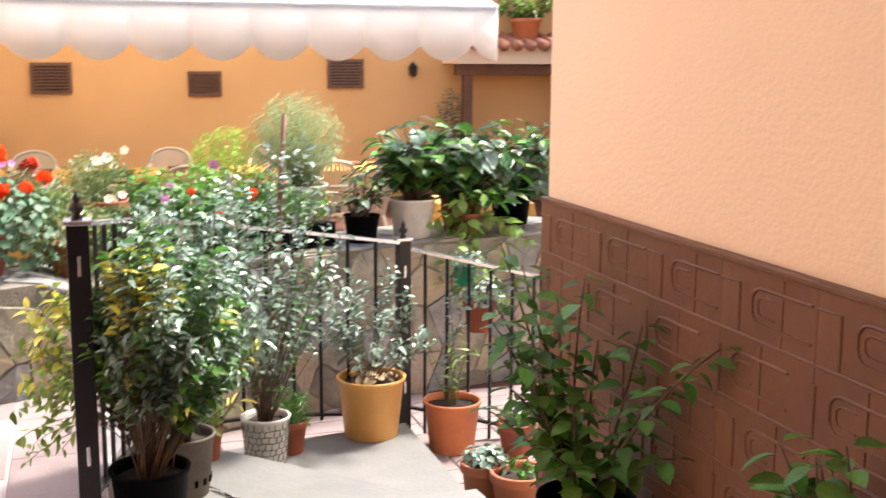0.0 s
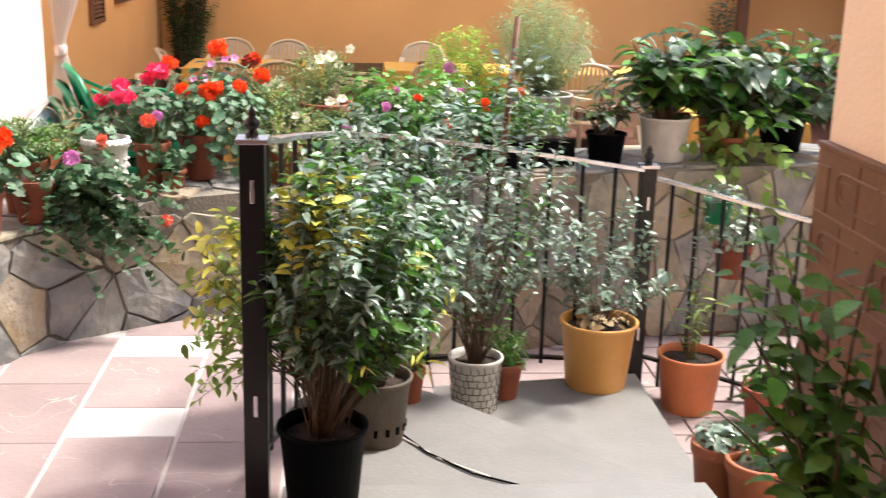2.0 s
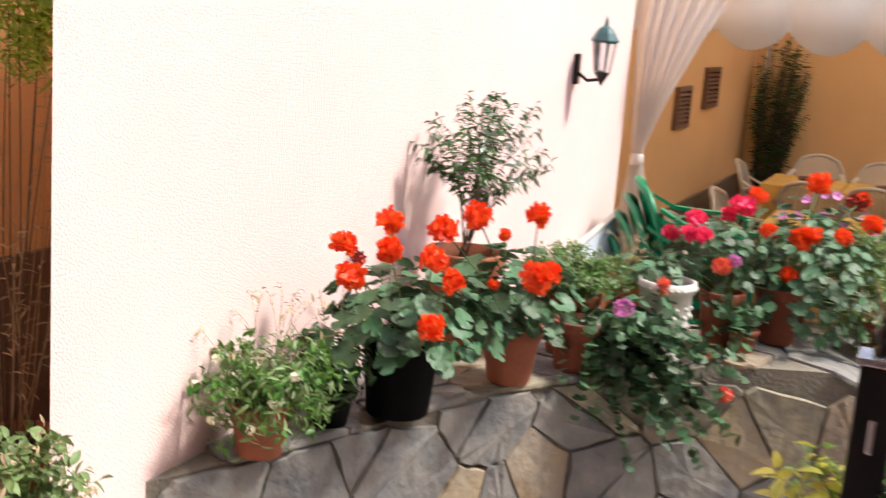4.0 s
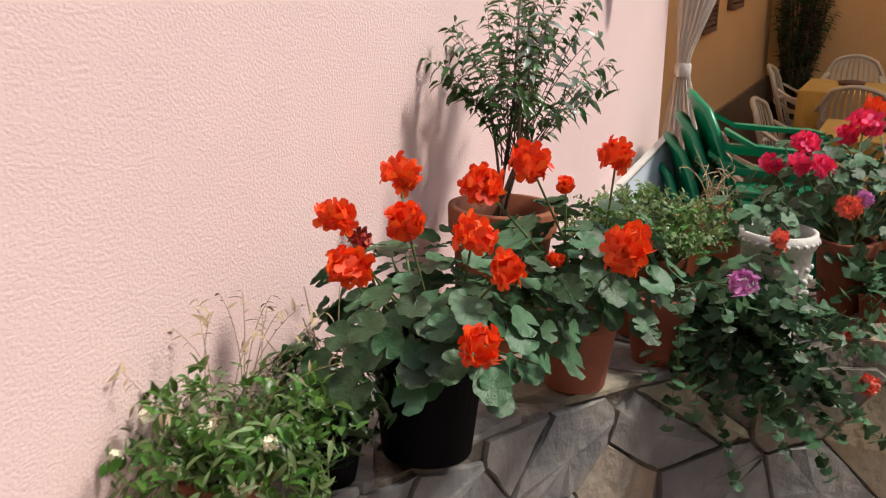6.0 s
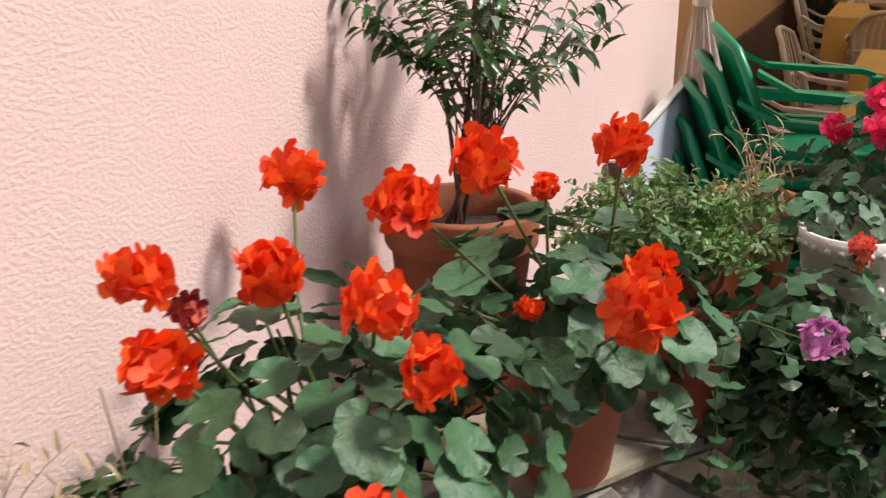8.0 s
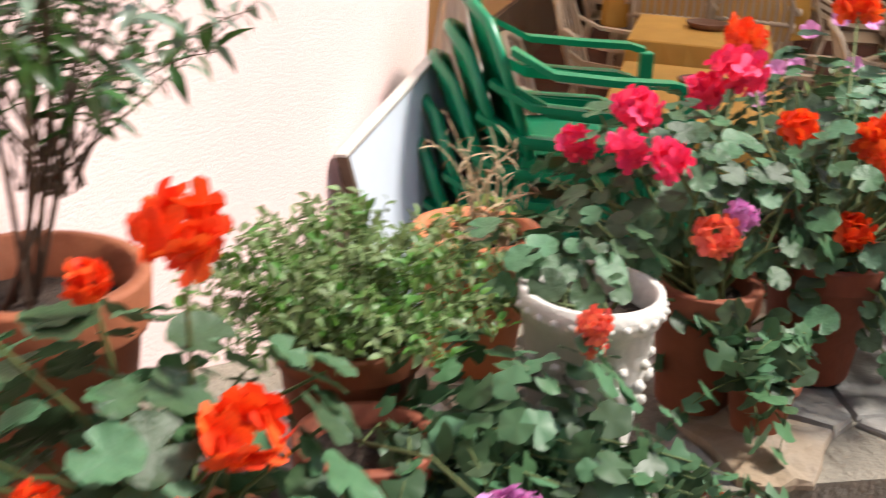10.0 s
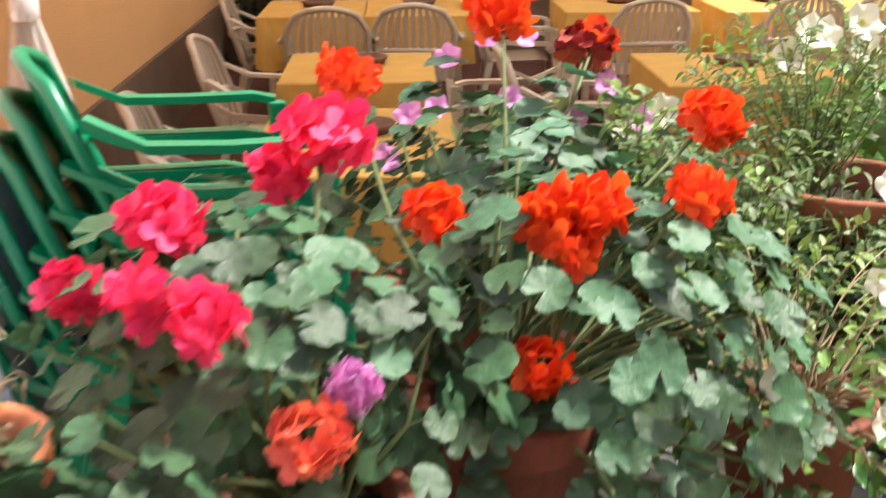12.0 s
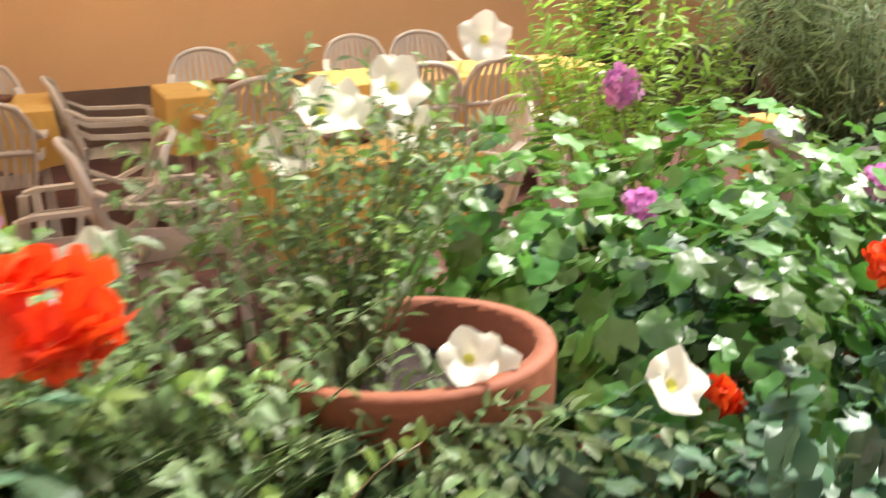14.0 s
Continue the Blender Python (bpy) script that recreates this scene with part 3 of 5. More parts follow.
o = potted("potted_plant", "small terracotta pot of bushy green leaves with tiny white flowers", (0.13, 4.17, W), 0.075, 0.13, TERRA)
shoots(o, LEAF_OVAL, LEAF_M, STEM, (0, 0, 0.11), crown_tips(60, (0.02, -0.02, 0.17), (0.19, 0.19, 0.15), 11, -0.8), 0.027, 12, 0.012, 0.0014)
bushy(o, LEAF_NARROW, LEAF_P, (0.02, -0.02, 0.16), (0.18, 0.18, 0.15), 420, 0.032, 12, "pale_foliage")
shoots(o, LEAF_NARROW, DRY, DRY, (0, 0, 0.11), crown_tips(18, (0.02, 0.0, 0.27), (0.19, 0.19, 0.15), 15, 0.0), 0.022, 16, 0.018, 0.0012, "dry_stalk", share=0.25)
for k in range(9):
    f = part("flower", PETUNIA["tiny"], CREAM, o, "tiny white flower")
    f.matrix_basis = facing((-0.14 + 0.035 * k, -0.15 + 0.03 * (k % 3), 0.12 + 0.06 * (k % 3)), (0.3, -0.6, 0.6), k, 0.02)

o = potted("potted_plant", "small dark pot of narrow grey-green leaves and dry seed heads", (0.16, 4.44, W), 0.07, 0.12, BLACK)
# Leaves coloured darker to stand for the shade between these pots.
bushy(o, LEAF_NARROW, LEAF_D, (0.0, -0.02, 0.15), (0.13, 0.13, 0.11), 420, 0.05, 13)
stems(o, crown_tips(12, (0, 0, 0.25), (0.12, 0.12, 0.12), 4), 0.1, 0.0016, 0.001, DRY, "dry_stalk")

geranium("black plastic pot of geranium with large leaves and orange-red flowers", (0.27, 4.62, W), 0.105, 0.21, BLACK, (0.30, 4.58, 0.725), (0.25, 0.26, 0.165), 180, 0.064,
         [(0.10, 4.85, 0.926, 0.036, "red"), (0.18, 4.43, 0.94, 0.03, "red"), (0.22, 4.40, 0.87, 0.033, "red"), (0.248, 4.555, 0.915, 0.034, "red"), (0.21, 4.46, 0.9, 0.018, "faded"),
          (0.48, 4.335, 0.80, 0.03, "red"), (0.39, 4.51, 0.918, 0.034, "red"), (0.47, 4.46, 0.885, 0.027, "red")], 21, "straight", low=-0.4)
geranium("terracotta pot of geranium with dark leaves and orange-red flowers", (0.42, 5.06, W), 0.09, 0.17, TERRA, (0.43, 4.95, 0.72), (0.22, 0.23, 0.17), 165, 0.06,
         [(0.33, 4.70, 0.96, 0.035, "red"), (0.383, 4.80, 0.99, 0.035, "red"), (0.515, 4.92, 0.995, 0.03, "red"), (0.556, 4.93, 0.835, 0.032, "red"), (0.60, 4.70, 0.88, 0.036, "red"), (0.59, 4.73, 0.85, 0.03, "red"), (0.43, 4.84, 0.8, 0.016, "red"), (0.40, 4.98, 0.915, 0.018, "red")], 22)

# the tall bush against the wall
o = potted("potted_shrub", "tall terracotta pot of small-leaved bush trained against the pink wall", (0.18, 5.23, W), 0.122, 0.33, TERRA)
tips = crown_tips(36, (0.02, 0.05, 0.63), (0.21, 0.24, 0.22), 31, -0.5)
shoots(o, LEAF_LANCE, LEAF_D, WOOD, (0.02, 0.02, 0.42), tips, 0.035, 32, 0.013, 0.0014, share=0.75)
shoots(o, LEAF_LANCE, LEAF_B, WOOD, (0.02, 0.02, 0.42), crown_tips(12, (0.03, 0.05, 0.63), (0.22, 0.25, 0.23), 33), 0.040, 34, 0.022, 0.0018, "pale_foliage", share=0.6)
stems(o, [(0.0, 0.05, 0.8), (0.05, -0.02, 0.75), (0.02, 0.03, 0.5), (-0.05, 0.0, 0.6), (0.03, 0.1, 0.65), (0.06, -0.08, 0.6)], 0.28, 0.0038, 0.003, WOOD, "trunk", 0.02)

# trailing ivy geranium over the wall's edge
o = potted("potted_ivy", "terracotta pot of ivy-leaved geranium trailing over the stone wall", (0.545, 5.29, W), 0.08, 0.16, TERRA)
rng = np.random.default_rng(41)
tips = []
for k in range(46):
    q = rng.uniform(-0.02, 0.5)
    tips.append(Vector((q, -0.06 + 0.42 * q - rng.uniform(0.0, 0.1), rng.uniform(-0.14, 0.16))))
tips += [Vector((q, -0.02 + 0.42 * q, z)) for q, z in ((-0.04, -0.12), (0.1, -0.26), (0.2, -0.3), (0.3, -0.22), (0.4, -0.28), (0.5, -0.18))]
shoots(o, LEAF_IVY, LEAF_G, STEM, (0.03, 0.03, 0.15), tips, 0.04, 42, 0.024, 0.002)
bushy(o, LEAF_IVY, LEAF_G, (0.17, 0.09, 0.16), (0.19, 0.12, 0.12), 150, 0.042, 43, "inner_foliage", 0.7)
for x, y, z, rad, key in ((0.215, -0.30, 0.295, 0.026, "mauve"), (0.385, 0.10, 0.09, 0.02, "coral"), (0.455, 0.11, -0.02, 0.022, "coral")):
    f = part("flower_head", HEADS[key][0], RED, o, {"mauve": "mauve", "red": "orange-red", "coral": "coral"}[key] + " flower head")
    f.matrix_basis = facing((x, y, z), (0.3, -0.7, 0.6), x * 9, rad * 2)
stems(o, [(0.215, -0.30, 0.285), (0.385, 0.10, 0.08), (0.455, 0.11, -0.03)], 0.14, 0.002, 0.0015, STEM, "flower_stalk")

# pale trailing plant
o = potted("potted_plant", "terracotta pot of pale variegated leaves spilling all round", (0.465, 5.47, W), 0.095, 0.2, TERRA)
shoots(o, LEAF_OVAL, LEAF_P, STEM, (0, 0, 0.16), crown_tips(130, (0.0, 0.0, 0.24), (0.23, 0.22, 0.12), 53, 0.0), 0.018, 51, 0.009, 0.0012, share=0.7)
shoots(o, LEAF_OVAL, LEAF_M, STEM, (0, 0, 0.16), crown_tips(70, (0.0, 0.0, 0.235), (0.22, 0.21, 0.11), 54, 0.0), 0.02, 52, 0.011, 0.0014, "dark_foliage", share=0.7)

# nearly empty orange pot
o = potted("potted_plant", "bright orange pot with dry stems and dead leaves", (0.55, 5.83, W), 0.097, 0.225, TERRA_B)
shoots(o, LEAF_THIN, DRY, DRY, (0, 0, 0.19), crown_tips(16, (0, 0, 0.29), (0.11, 0.11, 0.13), 61), 0.03, 62, 0.03, 0.002)
bushy(o, LEAF_OVAL, LEAF_L, (0, 0, 0.235), (0.08, 0.08, 0.05), 60, 0.025, 63, "green_leaves")
bushy(o, LEAF_OVAL, DRY, (0, 0, 0.21), (0.08, 0.08, 0.02), 120, 0.03, 64, "dead_leaves", 1.0, 0.0, -0.1)

geranium("ornate white moulded pot of geranium with sparse leaves", (0.757, 5.54, W), 0.088, 0.275, WHITEPOT, (0.70, 5.59, 0.75), (0.14, 0.12, 0.06), 46, 0.045,
         [(0.778, 5.387, 0.758, 0.018, "coral"), (0.778, 5.39, 0.735, 0.015, "coral")], 23, "ornate", pot_label="white pot with moulded flowers and beaded rim")
geranium("terracotta pot of geranium with pinkish red flowers", (0.90, 5.74, W + 0.04), 0.074, 0.185, TERRA, (0.84, 5.83, 0.765), (0.23, 0.21, 0.17), 270, 0.042,
         [(0.9, 5.91, 0.955, 0.036, "pinkred"), (0.86, 5.91, 0.92, 0.028, "pinkred"), (0.77, 5.82, 0.905, 0.032, "pinkred"), (0.69, 5.82, 0.845, 0.026, "pinkred"), (0.77, 5.74, 0.865, 0.028, "pinkred"), (0.83, 5.66, 0.88, 0.026, "pinkred"),
          (0.9, 5.65, 0.79, 0.027, "coral"), (0.93, 5.71, 0.80, 0.02, "mauve")], 24)
geranium("terracotta pot of tall geranium with orange-red flowers", (1.065, 5.88, W + 0.05), 0.085, 0.19, TERRA, (1.14, 5.95, 0.71), (0.27, 0.26, 0.24), 400, 0.042,
         [(0.91, 6.17, 0.96, 0.032, "red"), (1.1, 6.36, 1.01, 0.04, "red"), (1.23, 6.5, 0.94, 0.036, "faded"), (1.245, 6.51, 0.95, 0.03, "red"), (1.0, 5.91, 0.88, 0.027, "red"), (1.135, 5.88, 0.892, 0.033, "red"), (1.10, 5.88, 0.885, 0.028, "red"), (1.115, 5.86, 0.862, 0.026, "red"),
          (1.24, 5.89, 0.9, 0.027, "red"), (1.31, 6.12, 0.92, 0.032, "red"), (1.09, 5.83, 0.76, 0.026, "red")], 25, low=-0.7)
geranium("terracotta pot of geranium with broad leaves at the wall's back edge", (1.05, 6.24, W + 0.03), 0.1, 0.2, TERRA, (1.08, 6.3, 0.78), (0.24, 0.2, 0.17), 190, 0.05, [], 26)

o = potted("potted_ivy", "low pot of trailing ivy-leaved plant between the geraniums", (0.99, 5.68, W + 0.045), 0.05, 0.08, TERRA)
shoots(o, LEAF_IVY, LEAF_G, STEM, (0, 0, 0.08), crown_tips(24, (-0.04, -0.02, 0.06), (0.12, 0.13, 0.12), 55, -0.5), 0.04, 56, 0.026, 0.002)

# mauve petunias behind
o = potted("potted_petunia", "terracotta pot of mauve petunias among the geraniums", (1.28, 6.42, W + 0.02), 0.09, 0.18, TERRA)
shoots(o, LEAF_OVAL, LEAF_P, STEM, (0, 0, 0.15), crown_tips(80, (-0.02, 0.0, 0.28), (0.26, 0.22, 0.15), 71, -0.6), 0.028, 72, 0.014, 0.002)
shoots(o, LEAF_OVAL, LEAF_L, STEM, (0, 0, 0.15), crown_tips(40, (0.0, -0.02, 0.26), (0.26, 0.22, 0.15), 77, -0.6), 0.026, 78, 0.014, 0.002, "pale_foliage")
for k, (x, y, z) in enumerate(((1.1, 6.62, 0.92), (1.26, 6.49, 0.87), (1.02, 6.5, 0.84), (0.98, 6.4, 0.85), (1.06, 6.3, 0.79), (1.15, 6.55, 0.93), (1.2, 6.4, 0.84), (1.16, 6.34, 0.8), (0.95, 6.36, 0.8), (1.04, 6.56, 0.9), (1.3, 6.44, 0.83), (1.12, 6.44, 0.86))):
    f = part("flower", PETUNIA["mauve"], MAUVE, o, "mauve trumpet flower")
    f.matrix_basis = facing((x - 1.28, y - 6.42, z - W), (0.1 + 0.3 * (k % 3 - 1), -0.8, 0.5), k, 0.038)

# cream petunias
o = potted("potted_petunia", "terracotta bowl of leggy petunias with cream flowers", (1.582, 6.40, W), 0.122, 0.305, TERRA, group="petunias")
shoots(o, LEAF_OVAL, LEAF_P, STEM, (-0.05, 0.02, 0.27), crown_tips(44, (-0.04, 0.1, 0.42), (0.18, 0.16, 0.13), 73, -0.1), 0.017, 74, 0.011, 0.0014)
shoots(o, LEAF_OVAL, LEAF_L, STEM, (-0.05, 0.02, 0.27), crown_tips(16, (-0.04, 0.1, 0.42), (0.18, 0.16, 0.13), 75, -0.1), 0.018, 76, 0.011, 0.0016, "pale_foliage")
rng = np.random.default_rng(79)
shoots(o, LEAF_OVAL, LEAF_P, STEM, (-0.03, -0.08, 0.27), [(rng.uniform(-0.32, 0.22), rng.uniform(-0.28, -0.15), rng.uniform(0.0, 0.26)) for k in range(70)], 0.02, 80, 0.012, 0.0016, "trailing_foliage")
for k, (x, y, z) in enumerate(((1.696, 6.506, 1.01), (1.576, 6.542, 0.955), (1.608, 6.486, 0.978), (1.642, 6.559, 0.931), (1.519, 6.511, 0.929), (1.555, 6.53, 0.958), (1.331, 6.56, 0.835), (1.305, 6.55, 0.815), (1.36, 6.57, 0.84), (1.606, 6.33, 0.79), (1.625, 6.34, 0.775), (1.665, 6.135, 0.83), (1.51, 6.122, 0.736), (1.36, 6.0, 0.672), (1.46, 5.95, 0.648), (1.47, 6.0, 0.772), (1.39, 5.97, 0.632))):
    f = part("flower", PETUNIA["cream"], CREAM, o, "cream trumpet flower")
    f.matrix_basis = facing((x - 1.582 - 0.006, y - 6.40 - 0.035, z - W), (-0.25 + 0.22 * (k % 3), -0.8, 0.35 + 0.22 * (k % 2)), k, (0.045 if y > 6.3 else 0.034) + 0.004 * (k % 3))
    part("throat", THROAT, LEAF_Y, f, "yellow-green throat")

# tangled low plant in front of the petunias
o = potted("potted_plant", "terracotta pot of tangled half-dry trailing stems", (1.40, 6.03, W), 0.085, 0.16, TERRA)
shoots(o, LEAF_OVAL, LEAF_L, DRY, (0, 0, 0.14), crown_tips(70, (0.03, 0.0, 0.17), (0.27, 0.2, 0.17), 81, -0.8), 0.019, 82, 0.016, 0.002, share=0.5)
bushy(o, LEAF_OVAL, LEAF_M, (0.05, -0.02, 0.12), (0.28, 0.18, 0.14), 420, 0.022, 83, "inner_foliage", 0.5)

o = potted("potted_plant", "terracotta pot of fine pale trailing stems beside the petunias", (1.43, 6.31, W), 0.08, 0.15, TERRA)
shoots(o, LEAF_OVAL, LEAF_P, STEM, (0, 0, 0.13), crown_tips(90, (-0.02, 0.0, 0.24), (0.24, 0.2, 0.17), 84, -0.6), 0.02, 85, 0.012, 0.0016)
shoots(o, LEAF_OVAL, LEAF_L, DRY, (0, 0, 0.13), crown_tips(40, (-0.02, 0.0, 0.2), (0.23, 0.21, 0.17), 86, -0.6), 0.022, 87, 0.016, 0.0016, "pale_foliage")

# ivy-leaved plants further along
for k, (x, y, rr, sd, col) in enumerate(((1.90, 6.45, 0.09, 91, LEAF_M), (2.12, 6.72, 0.09, 92, LEAF_V), (2.42, 6.75, 0.1, 93, LEAF_M), (1.75, 6.18, 0.085, 94, LEAF_G), (2.2, 6.36, 0.09, 95, LEAF_G), (1.82, 6.74, 0.09, 96, LEAF_V))):
    o = potted("potted_ivy", "terracotta pot of lobed ivy-like leaves on the stone wall", (x, y, W), rr, 0.17, TERRA, group="ivy pots")
    bushy(o, LEAF_IVY, col, (0, -0.02, (0.22, 0.27, 0.22, 0.13, 0.15, 0.26)[k]), (0.24, 0.22, 0.17), 560 if k != 3 else 700, 0.033 if k != 3 else 0.026, sd, "foliage", 0.6)
    shoots(o, LEAF_IVY, LEAF_G, STEM, (0, 0, 0.15), crown_tips(18, (0, -0.06, 0.14), (0.26, 0.24, 0.24), sd + 10, -0.9), 0.036, sd + 20, 0.02, 0.002, "trailing_foliage")
    for j in range(2):
        f = part("flower_head", HEADS["mauve" if k % 2 else "red"][j], MAUVE, o, "mauve flower head" if k % 2 else "orange-red flower head")
        f.matrix_basis = facing((0.1 - 0.17 * j, -0.14, 0.34 - 0.1 * j), (0.1, -0.7, 0.6), j, 0.04)

o = potted("potted_fern", "pot of feathery bright green foliage with a pink flower", (2.29, 7.22, FLOOR_LOW + 0.005), 0.14, 0.75, TERRA, "straight")
shoots(o, LEAF_NARROW, FERN, STEM, (0, 0, 0.66), crown_tips(60, (0.02, 0.1, 1.24), (0.24, 0.18, 0.26), 101, 0.0), 0.034, 102, 0.011, 0.0018, share=0.4)
bushy(o, LEAF_NARROW, FERN, (0.02, 0.1, 1.26), (0.25, 0.18, 0.26), 420, 0.034, 103, "outer_foliage")
stems(o, [(-0.08, -0.04, 1.25)], 0.66, 0.003, 0.002, STEM, "flower_stalk")
f = part("flower_head", HEADS["mauve"][1], MAUVE, o, "bright pink flower head")
f.matrix_basis = facing((-0.08, -0.04, 1.27), (0.0, -0.8, 0.5), 0, 0.06)

o = potted("potted_shrub", "white plastic pot of a fine feathery grey-green bush", (2.74, 7.27, WALL_TOP), 0.15, 0.27, WHITEPOT, "straight")
shoots(o, LEAF_THIN, FEATHER, STEM, (0, 0, 0.2), crown_tips(150, (-0.02, 0, 0.54), (0.28, 0.28, 0.28), 111, -0.4), 0.036, 112, 0.009, 0.0014)
bushy(o, LEAF_THIN, FEATHER, (-0.02, 0, 0.54), (0.31, 0.31, 0.30), 1100, 0.036, 113, "outer_foliage")


def leafy(name, label, at, r, h, mat, tips, leaf, meshes, seed, every=0.06, group="broad-leaved plants", kind="straight", wood=WOOD):
    """A plant of upright shoots whose broad leaves are pieces of their own."""
    ob = potted(name, label, at, r, h, mat, kind, group)
    rng = np.random.default_rng(seed)
    out = []
    for t in tips:
        t = Vector(t)
        b = Vector((*rng.uniform(-0.04, 0.04, 2), h * 0.85))
        m = b.lerp(t, 0.5) + Vector((*rng.uniform(-0.04, 0.04, 2), 0.08))
        pts = [(1 - u) ** 2 * b + 2 * u * (1 - u) * m + u * u * t for u in (k / 7 for k in range(8))]
        out.append(tube(pts, 0.006, 0.002, 5))
        ln = sum((q - p).length for p, q in zip(pts, pts[1:]))
        for k in range(int(ln * 0.75 / every) + 1):
            u = 1 - k * every / ln
            i = min(6, int(u * 7))
            p = pts[i].lerp(pts[i + 1], u * 7 - i)
            a = k * 2.4 + rng.uniform(-0.5, 0.5)
            x = Vector((math.cos(a), math.sin(a), rng.uniform(-0.45, 0.25))).normalized()
            z = Vector((rng.uniform(-0.4, 0.4), rng.uniform(-0.4, 0.4), 1))
            y = z.cross(x).normalized()
            lf = part("leaf", meshes[int(rng.integers(0, len(meshes)))], LEAF_D, ob)
            lf.matrix_basis = Matrix.Translation(p + x * 0.012) @ Matrix((x, y, x.cross(y))).transposed().to_4x4() @ Matrix.Scale(leaf * rng.uniform(0.65, 1.2), 4)
    tagged(part("branch", mesh_of("branch", *joined(out), wood, True), wood, ob), kind="stuff")
    return ob


leafy("potted_hydrangea", "white pot of broad bright leaves behind the railing", (3.27, 6.72, W), 0.13, 0.22, WHITEPOT, crown_tips(40, (0.08, 0.06, 0.44), (0.40, 0.3, 0.23), 121, -0.2), 0.12, HYD_MESHES, 122, 0.045)
leafy("potted_hydrangea", "terracotta pot of broad bright leaves behind the railing", (3.62, 6.88, W), 0.13, 0.2, TERRA, crown_tips(44, (0.0, -0.05, 0.36), (0.42, 0.3, 0.30), 128, -0.7), 0.12, HYD_MESHES, 129, 0.045)
leafy("potted_hydrangea", "dark pot of broad bright leaves behind the railing", (4.0, 7.05, W), 0.13, 0.2, BLACK, crown_tips(40, (0.0, -0.05, 0.38), (0.42, 0.32, 0.30), 123, -0.7), 0.12, HYD_MESHES, 124, 0.045)
o = potted("potted_plant", "terracotta pot of yellow-green leaves hanging over the stone wall", (3.62, 6.74, W), 0.07, 0.12, TERRA)
shoots(o, LEAF_WIDE, LEAF_L, STEM, (0, 0, 0.1), crown_tips(26, (0.0, -0.16, -0.08), (0.34, 0.2, 0.34), 125, -0.9), 0.075, 224, 0.04, 0.003)
leafy("potted_plant", "dark pot of mid-green leaves behind the railing", (2.95, 6.62, W), 0.1, 0.15, BLACK, crown_tips(20, (0, 0, 0.28), (0.2, 0.18, 0.16), 125), 0.06, HYD_MESHES, 126, 0.04)
o = thing("window_box", "long dark plastic trough of green herbs on the wall", "planter", "", (2.55, 6.50, W), 20)
part("trough", box(-0.22, -0.07, 0, 0.22, 0.07, 0.13, 0.008), BLACK, o)
part("soil", box(-0.2, -0.055, 0.125, 0.2, 0.055, 0.135), SOIL, o)
bushy(o, LEAF_OVAL, LEAF_M, (0, 0, 0.22), (0.24, 0.1, 0.12), 420, 0.035, 127)

# ---- pots on the steps ----
o = potted("potted_shrub", "black plastic pot of a variegated yellow and green shrub", (1.635, 3.95, 0.0), 0.118, 0.25, BLACK, "straight", "shrubs by the railing")
shoots(o, LEAF_OVAL, LEAF_M, WOOD, (0, 0, 0.2), crown_tips(64, (0.06, 0.08, 0.64), (0.27, 0.26, 0.35), 131, -0.45), 0.048, 132, 0.014, 0.003, share=0.62)
# Paler shoots put the bluish highlights of glossy leaves into the colour.
shoots(o, LEAF_LANCE, LEAF_B, WOOD, (0, 0, 0.2), crown_tips(56, (0.09, 0.06, 0.66), (0.28, 0.27, 0.36), 130, -0.2), 0.046, 139, 0.015, 0.002, "pale_foliage", share=0.6)
shoots(o, LEAF_OVAL, LEAF_Y, WOOD, (-0.03, 0.0, 0.45), crown_tips(26, (0.0, 0.03, 0.80), (0.11, 0.14, 0.13), 133, -0.5), 0.05, 134, 0.014, 0.002, "yellow_foliage", label="yellow-edged leaves", share=0.4)
shoots(o, LEAF_OVAL, LEAF_L, WOOD, (-0.03, 0.08, 0.3), crown_tips(30, (-0.25, 0.17, 0.57), (0.14, 0.13, 0.22), 333, -0.5), 0.046, 334, 0.016, 0.002, "olive_foliage", share=0.5)
shoots(o, LEAF_OVAL, LEAF_L, WOOD, (-0.05, 0.08, 0.35), crown_tips(16, (-0.30, 0.26, 0.42), (0.1, 0.12, 0.24), 433, -0.7), 0.042, 434, 0.022, 0.002, "drooping_foliage", share=0.6, droop=0.05)
shoots(o, LEAF_OVAL, LEAF_Y, WOOD, (-0.05, 0.08, 0.35), crown_tips(18, (-0.25, 0.14, 0.62), (0.13, 0.12, 0.18), 633, -0.6), 0.048, 634, 0.016, 0.002, "yellow_foliage", label="yellow-edged leaves", share=0.35)
shoots(o, LEAF_NARROW, LEAF_Y, WOOD, (0.05, 0.0, 0.25), crown_tips(14, (0.12, 0.02, 0.55), (0.22, 0.2, 0.25), 233, -0.5), 0.05, 234, 0.022, 0.002, "yellow_foliage", label="yellow-edged leaves", share=0.25)
o = potted("potted_shrub", "old brown pot of a dense dark glossy shrub", (1.79, 4.70, -0.14), 0.12, 0.235, BROWNPOT, "straight", "shrubs by the railing")
shoots(o, LEAF_OVAL, LEAF_D, WOOD, (0, 0, 0.2), crown_tips(80, (0.0, -0.12, 0.76), (0.27, 0.26, 0.38), 135, -0.6), 0.05, 136, 0.016, 0.005)
shoots(o, LEAF_OVAL, LEAF_B, WOOD, (0, 0, 0.3), crown_tips(50, (0.02, -0.12, 0.81), (0.28, 0.28, 0.38), 137, -0.4), 0.045, 138, 0.018, 0.003, "pale_foliage")
